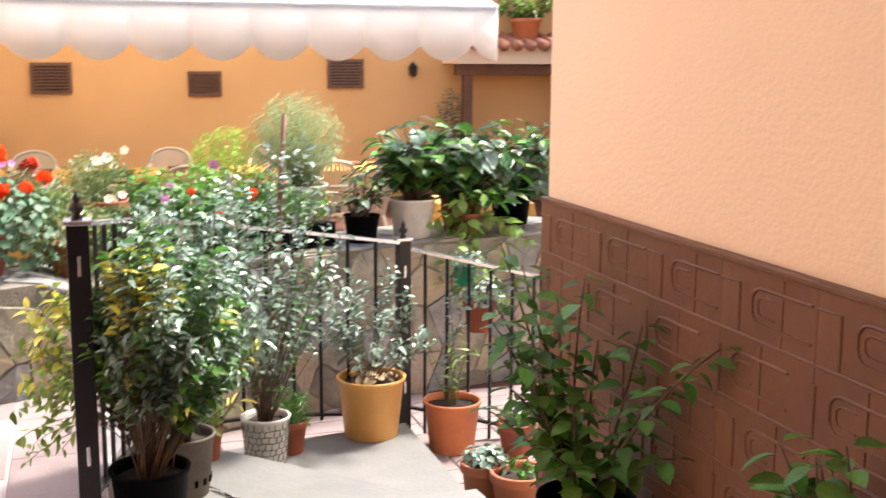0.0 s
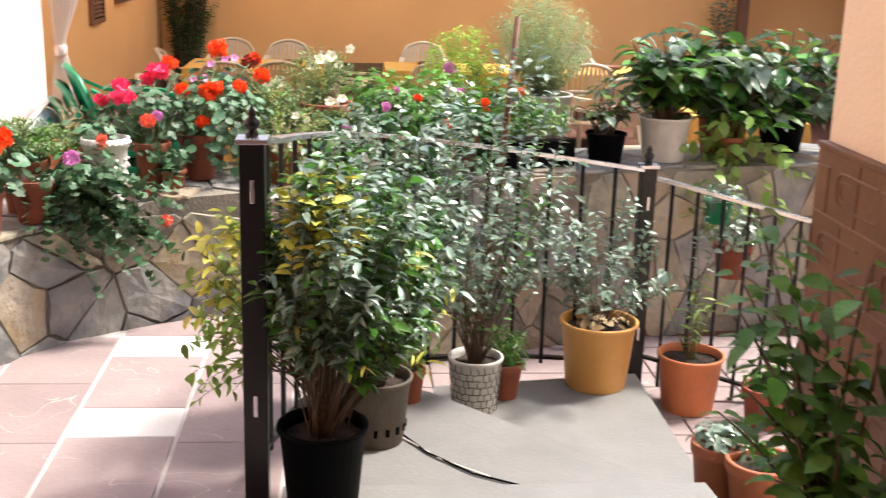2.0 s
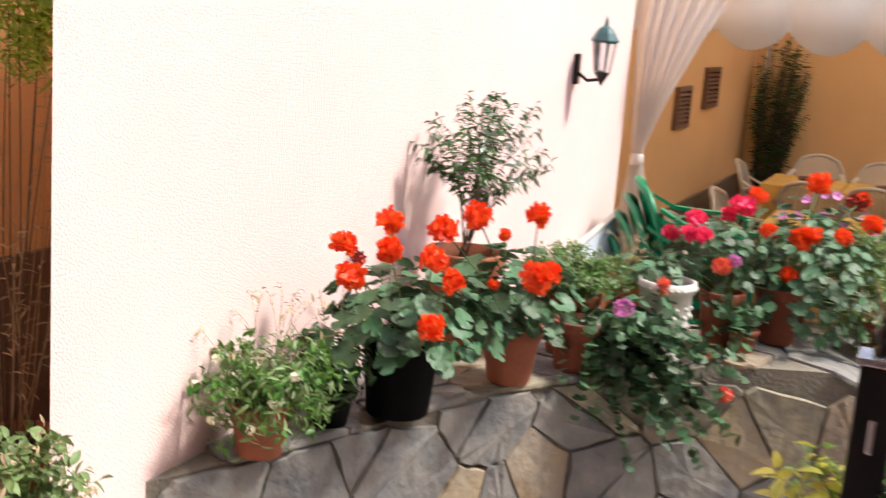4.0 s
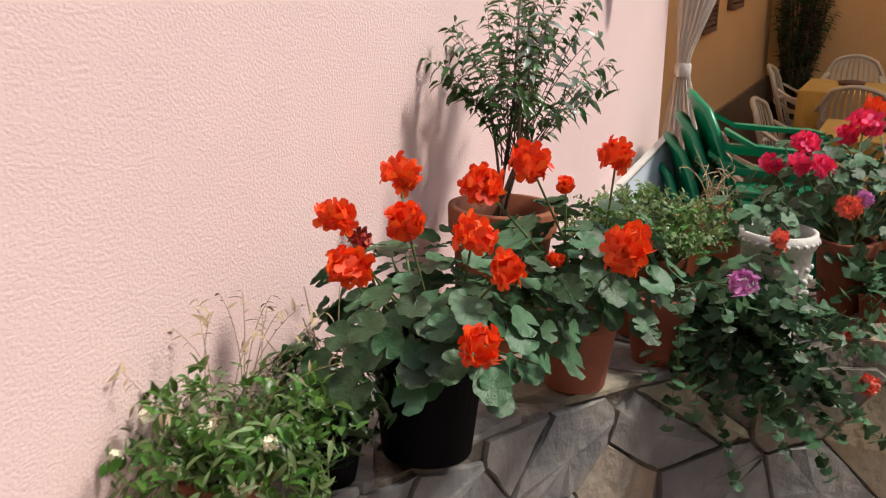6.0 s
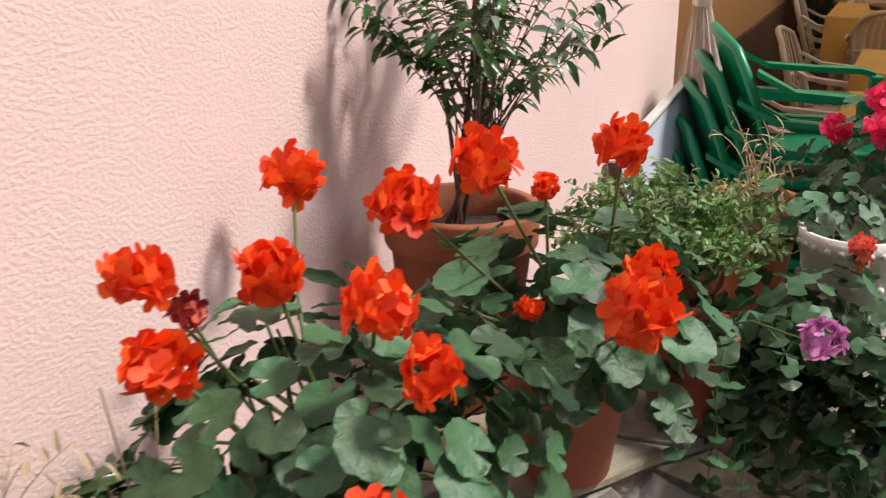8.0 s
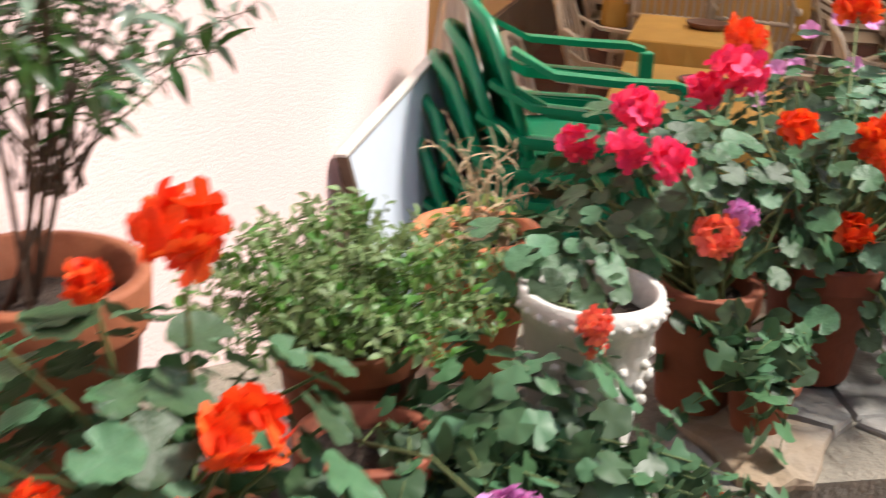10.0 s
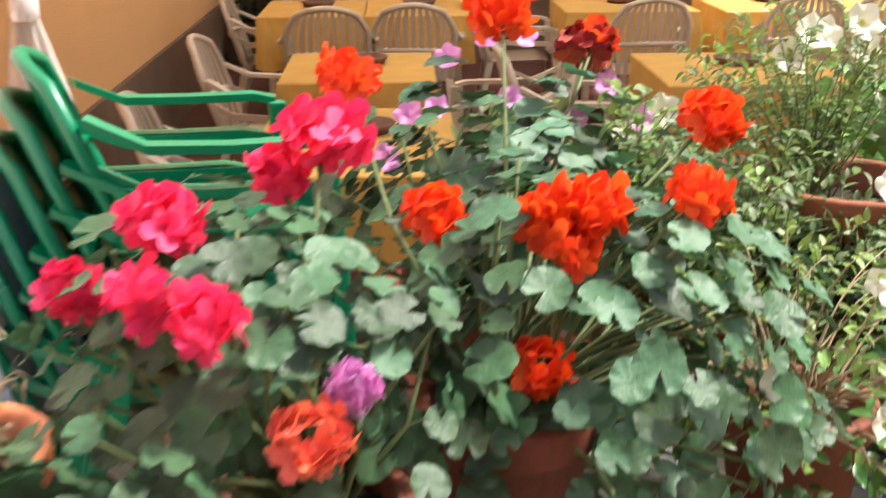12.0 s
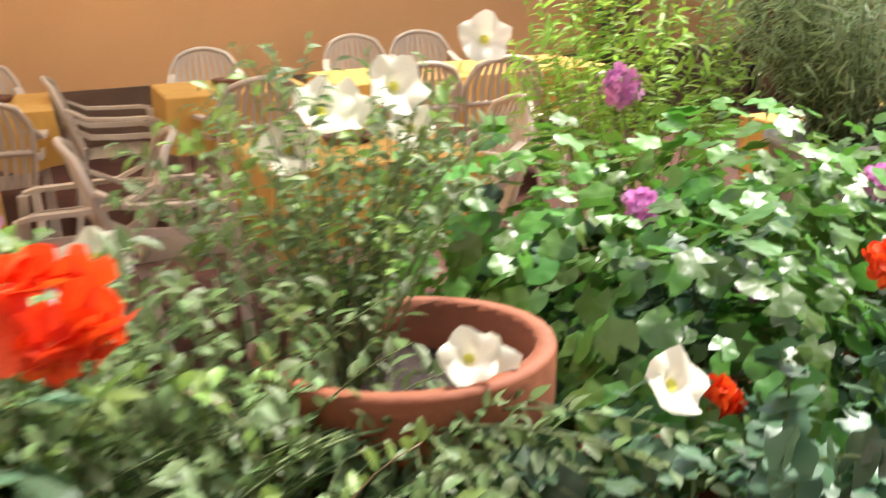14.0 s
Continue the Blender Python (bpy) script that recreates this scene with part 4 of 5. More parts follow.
for k in range(16):
    a = 2 * math.pi * k / 16
    part("pot_slot", box(-0.006, -0.003, 0.03, 0.006, 0.003, 0.055), BLACK, o).matrix_basis = pose(0.104 * math.cos(a), 0.104 * math.sin(a), 0.02, 0, 0, math.degrees(a) + 90)
o = potted("potted_climber", "crackle-patterned white pot of a grey-green climber tied to a stake", (2.19, 5.27, -0.28), 0.103, 0.23, WHITEPOT, "straight", "shrubs by the railing", "white pot with a black crackle pattern")
rng = random.Random(5)
for row in range(7):
    for k in range(20):
        a0 = 2 * math.pi * (k + 0.5 * (row % 2) + rng.uniform(-0.15, 0.15)) / 20
        z0 = 0.016 + row * 0.028
        q = 0.0845 + 0.0185 * z0 / 0.216 + 0.0012
        a1 = a0 + rng.uniform(-0.06, 0.06)
        q1 = 0.0845 + 0.0185 * (z0 + 0.028) / 0.216 + 0.0012
        pts = [(q * math.cos(a0), q * math.sin(a0), z0), (q1 * math.cos(a1), q1 * math.sin(a1), z0 + 0.028)]
        if row % 7 == 0 and k == 0:
            lines = []
        lines.append(tube(pts, 0.0018, n=4))
        a2 = a0 + 2 * math.pi / 20
        lines.append(tube([(q * math.cos(a0), q * math.sin(a0), z0), (q * 1.003 * math.cos((a0 + a2) / 2), q * 1.003 * math.sin((a0 + a2) / 2), z0 + rng.uniform(-0.004, 0.004)), (q * math.cos(a2), q * math.sin(a2), z0)], 0.0018, n=4))
part("crackle_pattern", mesh_of("crackle_pattern", *joined(lines), CRACK), CRACK, o, "black crackle lines")
stems(o, [(0.12, 0.08, 1.52)], 0.15, 0.015, 0.012, BROWNWOOD, "stake", 0.0)
shoots(o, LEAF_OVAL, LEAF_B, WOOD, (0, 0, 0.2), crown_tips(60, (0.04, -0.02, 0.93), (0.36, 0.28, 0.52), 141, -0.6), 0.044, 142, 0.02, 0.0018, share=0.6)
shoots(o, LEAF_OVAL, LEAF_M, WOOD, (0, 0, 0.2), crown_tips(14, (0.04, -0.02, 0.93), (0.34, 0.28, 0.48), 143, -0.7), 0.042, 144, 0.03, 0.003, "green_foliage")
o = potted("potted_plant", "small terracotta pot of a bushy green herb on the steps", (2.325, 5.415, -0.28), 0.075, 0.15, TERRA)
bushy(o, LEAF_THIN, LEAF_M, (0, 0, 0.2), (0.1, 0.1, 0.1), 320, 0.05, 145)
o = potted("potted_plant", "small terracotta pot half hidden behind the shrubs", (1.92, 5.04, -0.14), 0.06, 0.13, TERRA)
bushy(o, LEAF_OVAL, LEAF_L, (0, 0, 0.2), (0.1, 0.1, 0.1), 120, 0.04, 146)
o = potted("potted_shrub", "large ochre plastic pot of a sparse grey-green shrub", (2.73, 5.545, -0.28), 0.157, 0.285, OCHRE, "straight")
shoots(o, LEAF_OVAL, LEAF_B, WOOD, (0, 0, 0.22), crown_tips(44, (0.03, -0.02, 0.57), (0.29, 0.26, 0.27), 147, -0.5), 0.044, 148, 0.02, 0.002, share=0.6)
bushy(o, LEAF_OVAL, DRY, (0, 0, 0.285), (0.12, 0.12, 0.04), 60, 0.05, 149, "dry_leaves", 0.8, 0.0, -0.2)
o = potted("potted_plant", "orange plastic pot with a thin pale seedling", (3.15, 5.60, -0.413), 0.137, 0.25, TERRA_B, "straight")
shoots(o, LEAF_NARROW, LEAF_L, STEM, (0, 0, 0.2), crown_tips(7, (0.02, 0, 0.42), (0.16, 0.14, 0.16), 150), 0.06, 151, 0.05, 0.003)
shoots(o, LEAF_OVAL, LEAF_B, WOOD, (0, 0, 0.2), [(0.05, 0.1, 0.95), (0.0, 0.12, 0.85), (0.1, 0.05, 0.75)], 0.04, 152, 0.025, 0.003, "tall_foliage")
o = potted("potted_succulent", "small terracotta pot of a low dark rosette plant", (2.93, 4.53, -0.28), 0.09, 0.20, TERRA)
bushy(o, LEAF_WIDE, LEAF_B, (0, 0, 0.215), (0.1, 0.1, 0.05), 150, 0.035, 153, "foliage", 0.9)
o = potted("potted_plant", "round terracotta pot with bare soil and a few leaves", (3.03, 4.40, -0.28), 0.115, 0.20, TERRA)
bushy(o, LEAF_OVAL, LEAF_M, (0.03, 0, 0.2), (0.08, 0.08, 0.06), 26, 0.05, 154)
o = potted("potted_plant", "small terracotta pot of leaves on the lower floor", (3.42, 5.42, -0.413), 0.095, 0.17, TERRA)
bushy(o, LEAF_OVAL, LEAF_M, (0.0, 0, 0.2), (0.11, 0.11, 0.08), 90, 0.05, 155)
tips = [(-0.26, 0.15, 1.02), (-0.14, 0.2, 0.95), (-0.08, 0.1, 0.88), (0.06, -0.1, 0.84), (0.08, -0.42, 0.86), (0.08, -0.2, 0.7), (-0.24, 0.02, 0.76), (-0.12, -0.1, 0.66), (0.0, 0.02, 0.78), (-0.3, 0.1, 0.66), (-0.18, 0.22, 0.74)]
tips += [(0.08, -0.25, 0.55), (-0.05, -0.12, 0.54), (0.0, 0.2, 0.64), (-0.26, -0.08, 0.56), (-0.2, 0.3, 0.86), (-0.08, 0.26, 0.8), (-0.3, 0.2, 0.8), (-0.05, 0.0, 0.95), (-0.16, -0.16, 0.52), (-0.22, 0.26, 0.55)]
leafy("potted_plant", "black plastic pot of a tall dark-leaved plant against the tiled wall", (2.68, 3.06, 0.0), 0.125, 0.375, BLACK, [(max(x, -0.22) + 0.03, y, z) for x, y, z in tips], 0.064, DARK_MESHES, 161, 0.022)
leafy("potted_plant", "black plastic pot of a dark-leaved plant by the tiled wall", (2.68, 1.98, 0.0), 0.125, 0.36, BLACK, crown_tips(26, (0.0, 0.06, 0.64), (0.13, 0.2, 0.26), 163, -0.5), 0.072, DARK_MESHES, 164, 0.025)

# recess plants
o = potted("potted_plant", "tall dark pot of bushy leaves by the pink wall", (0.0, 3.50, 0.0), 0.13, 0.50, BLACK, "straight")
shoots(o, LEAF_OVAL, LEAF_P, STEM, (0, 0, 0.42), crown_tips(70, (0, 0, 0.56), (0.22, 0.17, 0.16), 171, -0.4), 0.032, 170, 0.012, 0.0016)
shoots(o, LEAF_NARROW, DRY, DRY, (0, 0, 0.42), crown_tips(26, (0, 0, 0.56), (0.22, 0.17, 0.18), 172), 0.028, 169, 0.02, 0.0014, "dry_stalk", share=0.4)
o = potted("potted_climber", "tall climbing plant with bright green top in the recess", (-0.72, 4.28, -0.01), 0.14, 0.28, TERRA)
shoots(o, LEAF_THIN, LEAF_L, WOOD, (0, 0, 0.25), crown_tips(8, (0.04, 0.03, 1.4), (0.12, 0.12, 0.2), 173), 0.05, 174, 0.012, 0.003, share=0.2)
bushy(o, LEAF_THIN, FERN, (0.04, 0.03, 1.5), (0.13, 0.15, 0.28), 900, 0.06, 177, "crown")
shoots(o, LEAF_THIN, DRY, DRY, (0, 0, 0.25), crown_tips(12, (0.08, 0.0, 0.95), (0.2, 0.2, 0.35), 175), 0.04, 176, 0.05, 0.0016, "dry_foliage")


# ---- railing ----
rail = thing("railing", "black iron railing with square posts and a bright metal handrail", "railing", "", (0, 0, 0))
A, B, C = Vector((1.458, 3.98, 0.0)), Vector((2.95, 5.77, -0.40)), Vector((3.8, 5.6, -0.60))
for p, base, top in ((A, 0.0, 1.0), (B, -0.425, 0.605)):
    bm = box(p.x - 0.032, p.y - 0.032, base, p.x + 0.032, p.y + 0.032, top, 0.004)
    post = part("post", bm, IRON, rail)
    cap = box(p.x - 0.04, p.y - 0.04, top, p.x + 0.04, p.y + 0.04, top + 0.014, 0.003)
    part("cap", cap, STEEL, post, "bright square cap")
    prof = [(0.016, 0), (0.018, 0.008), (0.010, 0.016), (0.021, 0.03), (0.021, 0.04), (0.009, 0.052), (0.013, 0.06), (0.006, 0.072), (0.0, 0.085)]
    v, f = lathe(prof, 16)
    part("finial", mesh_of("finial", [(x + p.x, y + p.y, z + top + 0.014) for x, y, z in v], f, IRON, True), IRON, post)
    # Small bright plates imitate the glossy highlights on the dark posts.
    for z in (0.27, 0.85):
        part("bracket", box(p.x - 0.005, p.y - 0.037, base + z, p.x + 0.007, p.y - 0.032, base + z + 0.06, 0.0024), STEEL, post, "bright plate that stands in for a highlight on the post")


def rail_point(u):
    p = A.lerp(B, u)
    bow = math.sin(math.pi * u) * 0.45
    d = Vector((-(B - A).y, (B - A).x, 0)).normalized()
    return Vector((p.x, p.y, 0)) + d * bow, p.z + 0.985 + 0.03 * math.sin(math.pi * u)


pts = []
for k in range(25):
    q, z = rail_point(k / 24)
    pts.append((q.x, q.y, z + 0.018 * (1 if k in (0, 1) else 0.4)))


def bar(points, w, t):
    """A flat bar along points."""
    verts, faces = [], []
    pv = [Vector(p) for p in points]
    for i, p in enumerate(pv):
        d = (pv[min(i + 1, len(pv) - 1)] - pv[max(i - 1, 0)])
        side = Vector((-d.y, d.x, 0)).normalized() * w / 2
        for s, z in ((side, -t / 2), (side, t / 2), (-side, t / 2), (-side, -t / 2)):
            verts.append(p + s + Vector((0, 0, z)))
    for i in range(len(pv) - 1):
        for k in range(4):
            a, b = i * 4 + k, i * 4 + (k + 1) % 4
            faces.append((a, b, b + 4, a + 4))
    faces += [(3, 2, 1, 0), tuple(len(pv) * 4 - 4 + k for k in range(4))]
    return verts, faces


part("handrail", mesh_of("handrail", *bar(pts, 0.045, 0.014), STEEL), STEEL, rail, "bright metal handrail")
low = [(x, y, z - 0.86) for x, y, z in pts]
part("bottom_bar", mesh_of("bottom_bar", *bar(low, 0.03, 0.012), IRON), IRON, rail)
for k in range(1, 17):
    q, z = rail_point(k / 17)
    part("baluster", mesh_of("baluster", *tube([(q.x, q.y, z - 0.88), (q.x, q.y, z)], 0.0085, n=6), IRON), IRON, rail)
pts2 = [B.lerp(C, k / 8) + Vector((0, 0, 0.97)) for k in range(9)]
part("handrail", mesh_of("handrail", *bar(pts2, 0.045, 0.014), STEEL), STEEL, rail, "bright metal handrail")
part("bottom_bar", mesh_of("bottom_bar", *bar([p - Vector((0, 0, 0.8)) for p in pts2], 0.03, 0.012), IRON), IRON, rail)
for k in range(1, 8):
    p = B.lerp(C, k / 8)
    part("baluster", mesh_of("baluster", *tube([(p.x, p.y, max(p.z + 0.05, -0.43)), (p.x, p.y, p.z + 0.965)], 0.0085, n=6), IRON), IRON, rail)

# pots hooked on the low railing
o = potted("hanging_pot", "terracotta pot of white-edged leaves hooked on the iron railing", (3.36, 5.80, 0.12), 0.085, 0.15, TERRA, group="pots on the railing")
bushy(o, LEAF_OVAL, LEAF_B, (0.0, -0.02, 0.2), (0.13, 0.12, 0.1), 160, 0.042, 401, "foliage", 0.5)
part("hook", mesh_of("hook", *tube([(0.0, -0.085, 0.13), (0.0, -0.10, 0.2), (0.0, -0.115, 0.255), (0.0, -0.14, 0.235)], 0.004, n=5), IRON), IRON, o)
o = potted("hanging_pot", "small green plastic pot of pale leaves hooked on the iron railing", (3.28, 5.81, 0.36), 0.06, 0.1, GREEN, "straight", "pots on the railing")
bushy(o, LEAF_OVAL, LEAF_B, (0.02, -0.02, 0.13), (0.1, 0.09, 0.06), 70, 0.04, 402, "foliage", 0.5)
part("hook", mesh_of("hook", *tube([(0.0, -0.055, 0.05), (0.0, -0.09, 0.04), (0.0, -0.11, 0.045)], 0.004, n=5), IRON), IRON, o)

# hose lying on the steps
hose = thing("cable", "thin dark and white cables lying across the step", "cable", "", (0, 0, 0))
part("wire", mesh_of("wire", *tube([(1.74, 4.92, -0.128), (1.86, 4.77, -0.134), (1.96, 4.58, -0.134), (2.1, 4.42, -0.134), (2.3, 4.30, -0.134)], 0.004, n=6), BLACK, True), BLACK, hose)
part("wire", mesh_of("wire", *tube([(1.74, 4.90, -0.128), (1.87, 4.72, -0.134), (2.0, 4.53, -0.134), (2.15, 4.40, -0.134)], 0.003, n=6), CURTAIN, True), CURTAIN, hose, "thin white cable")

# ---- board and chairs by the pink wall ----
board = thing("table_top", "white wood-edged board leaning askew against the pink wall", "board", "", (0.2, 6.96, FLOOR_LOW))
edge_a = Vector((0.149, 0.951, 0.268)).normalized()
edge_b = Vector((0.19, 0.236, -0.95))
edge_b = (edge_b - edge_a * edge_b.dot(edge_a)).normalized()
m = Matrix((edge_a, edge_b, edge_a.cross(edge_b))).transposed().to_4x4()
m.translation = Vector((0.014, 6.73, 0.496)) - board.matrix_basis.translation
BW, BH = 0.585, 0.955
v, f = slab_of([(0.012, 0.012), (BW - 0.012, 0.012), (BW - 0.012, BH), (0.012, BH)], -0.022, 0.0)
part("panel", mesh_of("panel", [m @ Vector(q) for q in v], [tuple(reversed(g)) for g in f], BOARD), BOARD, board)
for x0, y0, x1, y1, mat, lab in ((0.0, 0.012, 0.012, BH, WOOD, "brown wooden edge strip"), (BW - 0.012, 0.012, BW, BH, WOOD, "brown wooden edge strip"), (0.0, 0.0, BW, 0.008, WHITEPOT, "pale edge strip along the top"), (0.012, 0.008, BW - 0.012, 0.012, WOOD, "brown line under the edge strip")):
    v, f = slab_of([(x0, y0), (x1, y0), (x1, y1), (x0, y1)], -0.03, 0.003)
    part("edge_strip", mesh_of("edge_strip", [m @ Vector(q) for q in v], [tuple(reversed(g)) for g in f], mat), mat, board, lab)


def plastic_chair(mat, label, at, turn, group, rise=0.45, solid=False):
    """A moulded garden chair that looks along +y of its own."""
    ob = thing("garden_chair", label, "chair", group, at, turn)
    bm = bmesh.new()
    n = 9
    grid = []
    for i in range(n):
        row = []
        for j in range(n):
            u, w = i / (n - 1) * 2 - 1, j / (n - 1)
            x = u * (0.215 + 0.02 * w)
            row.append(bm.verts.new((x, -0.2 + 0.43 * w, 0.40 + 0.02 * w + 0.015 * u * u - (0.05 * max(0, w - 0.85) / 0.15))))
        grid.append(row)
    for i in range(n - 1):
        for j in range(n - 1):
            bm.faces.new((grid[i][j], grid[i + 1][j], grid[i + 1][j + 1], grid[i][j + 1]))
    bmesh.ops.solidify(bm, geom=bm.faces[:], thickness=0.012)
    part("seat", bm, mat, ob, smooth=True)

    def back_at(u, w):
        half = 0.21 + 0.02 * math.sin(math.pi * w * 0.8) - (0.05 * max(0, w - 0.75) / 0.25)
        top = 0.41 + rise * w * (1 - 0.10 * u * u * w)
        return Vector((u * half, -0.2 - 0.13 * w - 0.045 * (1 - u * u), top))

    rim = [back_at(-1, k / 10) for k in range(11)] + [back_at(-1 + k / 8, 1.0) for k in range(1, 16)] + [back_at(1, 1 - k / 10) for k in range(11)]
    br = part("back_frame", mesh_of("back_frame", *tube(rim, 0.017, n=8), mat, True), mat, ob)
    if solid:
        grid = [[back_at(-0.93 + 1.86 * i / 8, 0.02 + 0.95 * q / 8) for q in range(9)] for i in range(9)]
        verts = [p for col in grid for p in col] + [p + Vector((0, -0.008, 0)) for col in grid for p in col]
        faces = []
        for i in range(8):
            for q in range(8):
                a = i * 9 + q
                faces += [(a, a + 9, a + 10, a + 1), (a + 81, a + 82, a + 91, a + 90)]
        part("back_panel", mesh_of("back_panel", verts, faces, mat, True), mat, br)
    for k in range(0 if solid else 9):
        u = -0.8 + 0.2 * k
        pts = [back_at(u, q / 6 * 0.98) for q in range(7)]
        v, f = bar(pts, 0.026, 0.01)
        v = []
        for p in pts:
            v += [p + Vector((-0.014, 0.004, 0)), p + Vector((0.014, 0.004, 0)), p + Vector((0.014, -0.004, 0)), p + Vector((-0.014, -0.004, 0))]
        part("slat", mesh_of("slat", v, f, mat), mat, br)
    pts = [back_at(-1 + k / 6, 0.42) for k in range(13)]
    part("cross_band", mesh_of("cross_band", *tube(pts, 0.016, n=6), mat, True), mat, br)
    for sx in (-1, 1):
        arm = [Vector((sx * 0.225, -0.27, 0.70)), Vector((sx * 0.255, -0.16, 0.645)), Vector((sx * 0.265, 0.0, 0.635)), Vector((sx * 0.262, 0.15, 0.632)), Vector((sx * 0.255, 0.2, 0.62))]
        part("armrest", mesh_of("armrest", *bar(arm, 0.05, 0.018), mat), mat, ob)
        part("arm_rail", mesh_of("arm_rail", *bar([p - Vector((sx * 0.012, 0, 0.1)) for p in arm], 0.02, 0.03), mat), mat, ob)
        for sy, top in ((0.2, 0.62), (-0.2, 0.42)):
            bm = bmesh.new()
            add_box(bm, -0.022, -0.02, 0, 0.022, 0.02, top, 0.006)
            for v in bm.verts:
                k = 1 - v.co.z / top
                v.co.x += sx * (0.235 + 0.035 * k) if sy > 0 else sx * (0.2 + 0.04 * k)
                v.co.y += sy + (0.03 if sy > 0 else -0.08) * k
            part("leg", bm, mat, ob)
    return ob


def stand(x, y, turn):
    return pose(x, y, FLOOR_LOW, 0, 0, turn)


first = plastic_chair(GREEN, "green plastic garden chair in a stack by the pink wall", (0.35, 7.38, FLOOR_LOW), -74, "stacked green chairs", 0.39, True)
for k in range(1, 6):
    copy_thing(first, pose(0.35 + 0.04 * k, 7.38 + 0.004 * (k % 2), FLOOR_LOW + 0.0876 * k, 0, 0, -74 + 2 * (k % 2)))

beige = plastic_chair(CHAIR, "beige plastic garden chair at a dining table", (0.40, 13.27, FLOOR_LOW), 180, "dining chairs")
for x, y, turn in ((0.99, 13.17, 178), (2.45, 13.25, 182), (3.6, 13.55, 180), (4.1, 13.55, 177), (0.56, 11.58, 2), (1.07, 11.7, -3), (2.42, 11.85, 4), (3.39, 11.96, 0), (3.92, 11.98, -4),
                   (0.20, 12.28, -88), (0.40, 10.15, -92), (0.40, 8.80, -85), (2.9, 10.0, 92), (3.92, 10.98, 20), (1.42, 9.95, 88), (1.75, 9.9, -90), (1.75, 12.3, -92)):
    copy_thing(beige, stand(x, y, turn))


def dining_table(x0, y0, x1, y1, label="square dining table with a yellow tablecloth"):
    """A table with its cloth and an ashtray on it."""
    cx, cy = (x0 + x1) / 2, (y0 + y1) / 2
    t = thing("dining_table", label, "table", "dining tables", (cx, cy, FLOOR_LOW))
    w, d = (x1 - x0) / 2, (y1 - y0) / 2
    part("tabletop", box(-w + 0.01, -d + 0.01, 0.70, w - 0.01, d - 0.01, 0.73, 0.004), CHAIR, t)
    for sx in (-1, 1):
        for sy in (-1, 1):
            part("leg", box(sx * (w - 0.07) - 0.02, sy * (d - 0.07) - 0.02, 0, sx * (w - 0.07) + 0.02, sy * (d - 0.07) + 0.02, 0.70, 0.004), CHAIR, t)
    c = thing("tablecloth", "plain mustard yellow tablecloth hanging over the table's edges", "tablecloth", "tablecloths", (cx, cy, FLOOR_LOW + 0.732))
    verts, faces = [], []
    n = 12
    rim = []
    for a, b in (((-1, -1), (1, -1)), ((1, -1), (1, 1)), ((1, 1), (-1, 1)), ((-1, 1), (-1, -1))):
        for k in range(n):
            u = k / n
            rim.append((a[0] + (b[0] - a[0]) * u, a[1] + (b[1] - a[1]) * u))
    m = len(rim)
    for ring, (grow, z) in enumerate(((0.0, 0.006), (0.006, 0.0), (0.012, -0.1), (0.018, -0.30))):
        for i, (u, v) in enumerate(rim):
            wave = 0.012 * math.sin(i * 1.7) * (ring - 1 if ring > 1 else 0) * 0.6
            verts.append((u * (w + grow + wave), v * (d + grow + wave), z - (0.02 * math.sin(i * 0.9) if ring == 3 else 0)))
    verts.append((0, 0, 0.006))
    for i in range(m):
        j = (i + 1) % m
        faces.append((len(verts) - 1, i, j))
        for q in range(3):
            faces.append((q * m + i, (q + 1) * m + i, (q + 1) * m + j, q * m + j))
    part("cloth", mesh_of("cloth", verts, faces, CLOTH), CLOTH, c)
    ash = thing("ashtray", "dark round ashtray on the tablecloth", "ashtray", "ashtrays", (cx + 0.02, cy + 0.1, FLOOR_LOW + 0.74))
    part("bowl", mesh_of("bowl", *lathe([(0.0, 0.0), (0.09, 0.0), (0.11, 0.03), (0.10, 0.032), (0.085, 0.012), (0, 0.01)], 24), BROWNWOOD, True), BROWNWOOD, ash)


for q in ((0.46, 9.66, 1.12, 10.44), (2.08, 9.5, 2.88, 10.34), (0.12, 11.85, 0.75, 12.7), (0.77, 11.85, 1.4, 12.72), (2.0, 11.95, 2.82, 12.72), (2.98, 11.9, 3.8, 12.75), (3.82, 11.92, 4.7, 12.78), (0.5, 8.15, 1.15, 9.12), (4.2, 9.0, 4.95, 9.75)):
    dining_table(*q)

# ---- awning, curtain, wall lamp ----
aw = thing("awning", "white fabric awning with a scalloped edge over the dining terrace", "awning", "", (0, 8.5, 0))
x0, x1, period = -0.45, 4.44, 0.402
verts, faces = [], []
n = 150
for k in range(n + 1):
    x = x0 + (x1 - x0) * k / n
    u = ((x - 1.03) / period) % 1.0
    drop = 0.125 * math.sin(math.pi * u) ** 0.7
    zt = 1.84
    for y, z in ((0.0, zt), (0.006 * math.sin(x * 9), 1.57 - drop)):
        verts.append((x, y, z))
for k in range(n):
    faces.append((2 * k, 2 * k + 1, 2 * k + 3, 2 * k + 2))
val = part("valance", mesh_of("valance", verts, faces, AWNING, True), AWNING, aw)
md = val.modifiers.new("thick", "SOLIDIFY")
md.thickness = 0.004
# The canopy's unseen rear is extended to keep sun off the west wall.
verts = [(x0, -0.01, 1.84), (x1, -0.01, 1.84), (x1, 6.05, 3.3), (x0, 6.05, 3.3), (x0, -0.01, 1.85), (x1, -0.01, 1.85), (x1, 6.05, 3.31), (x0, 6.05, 3.31)]
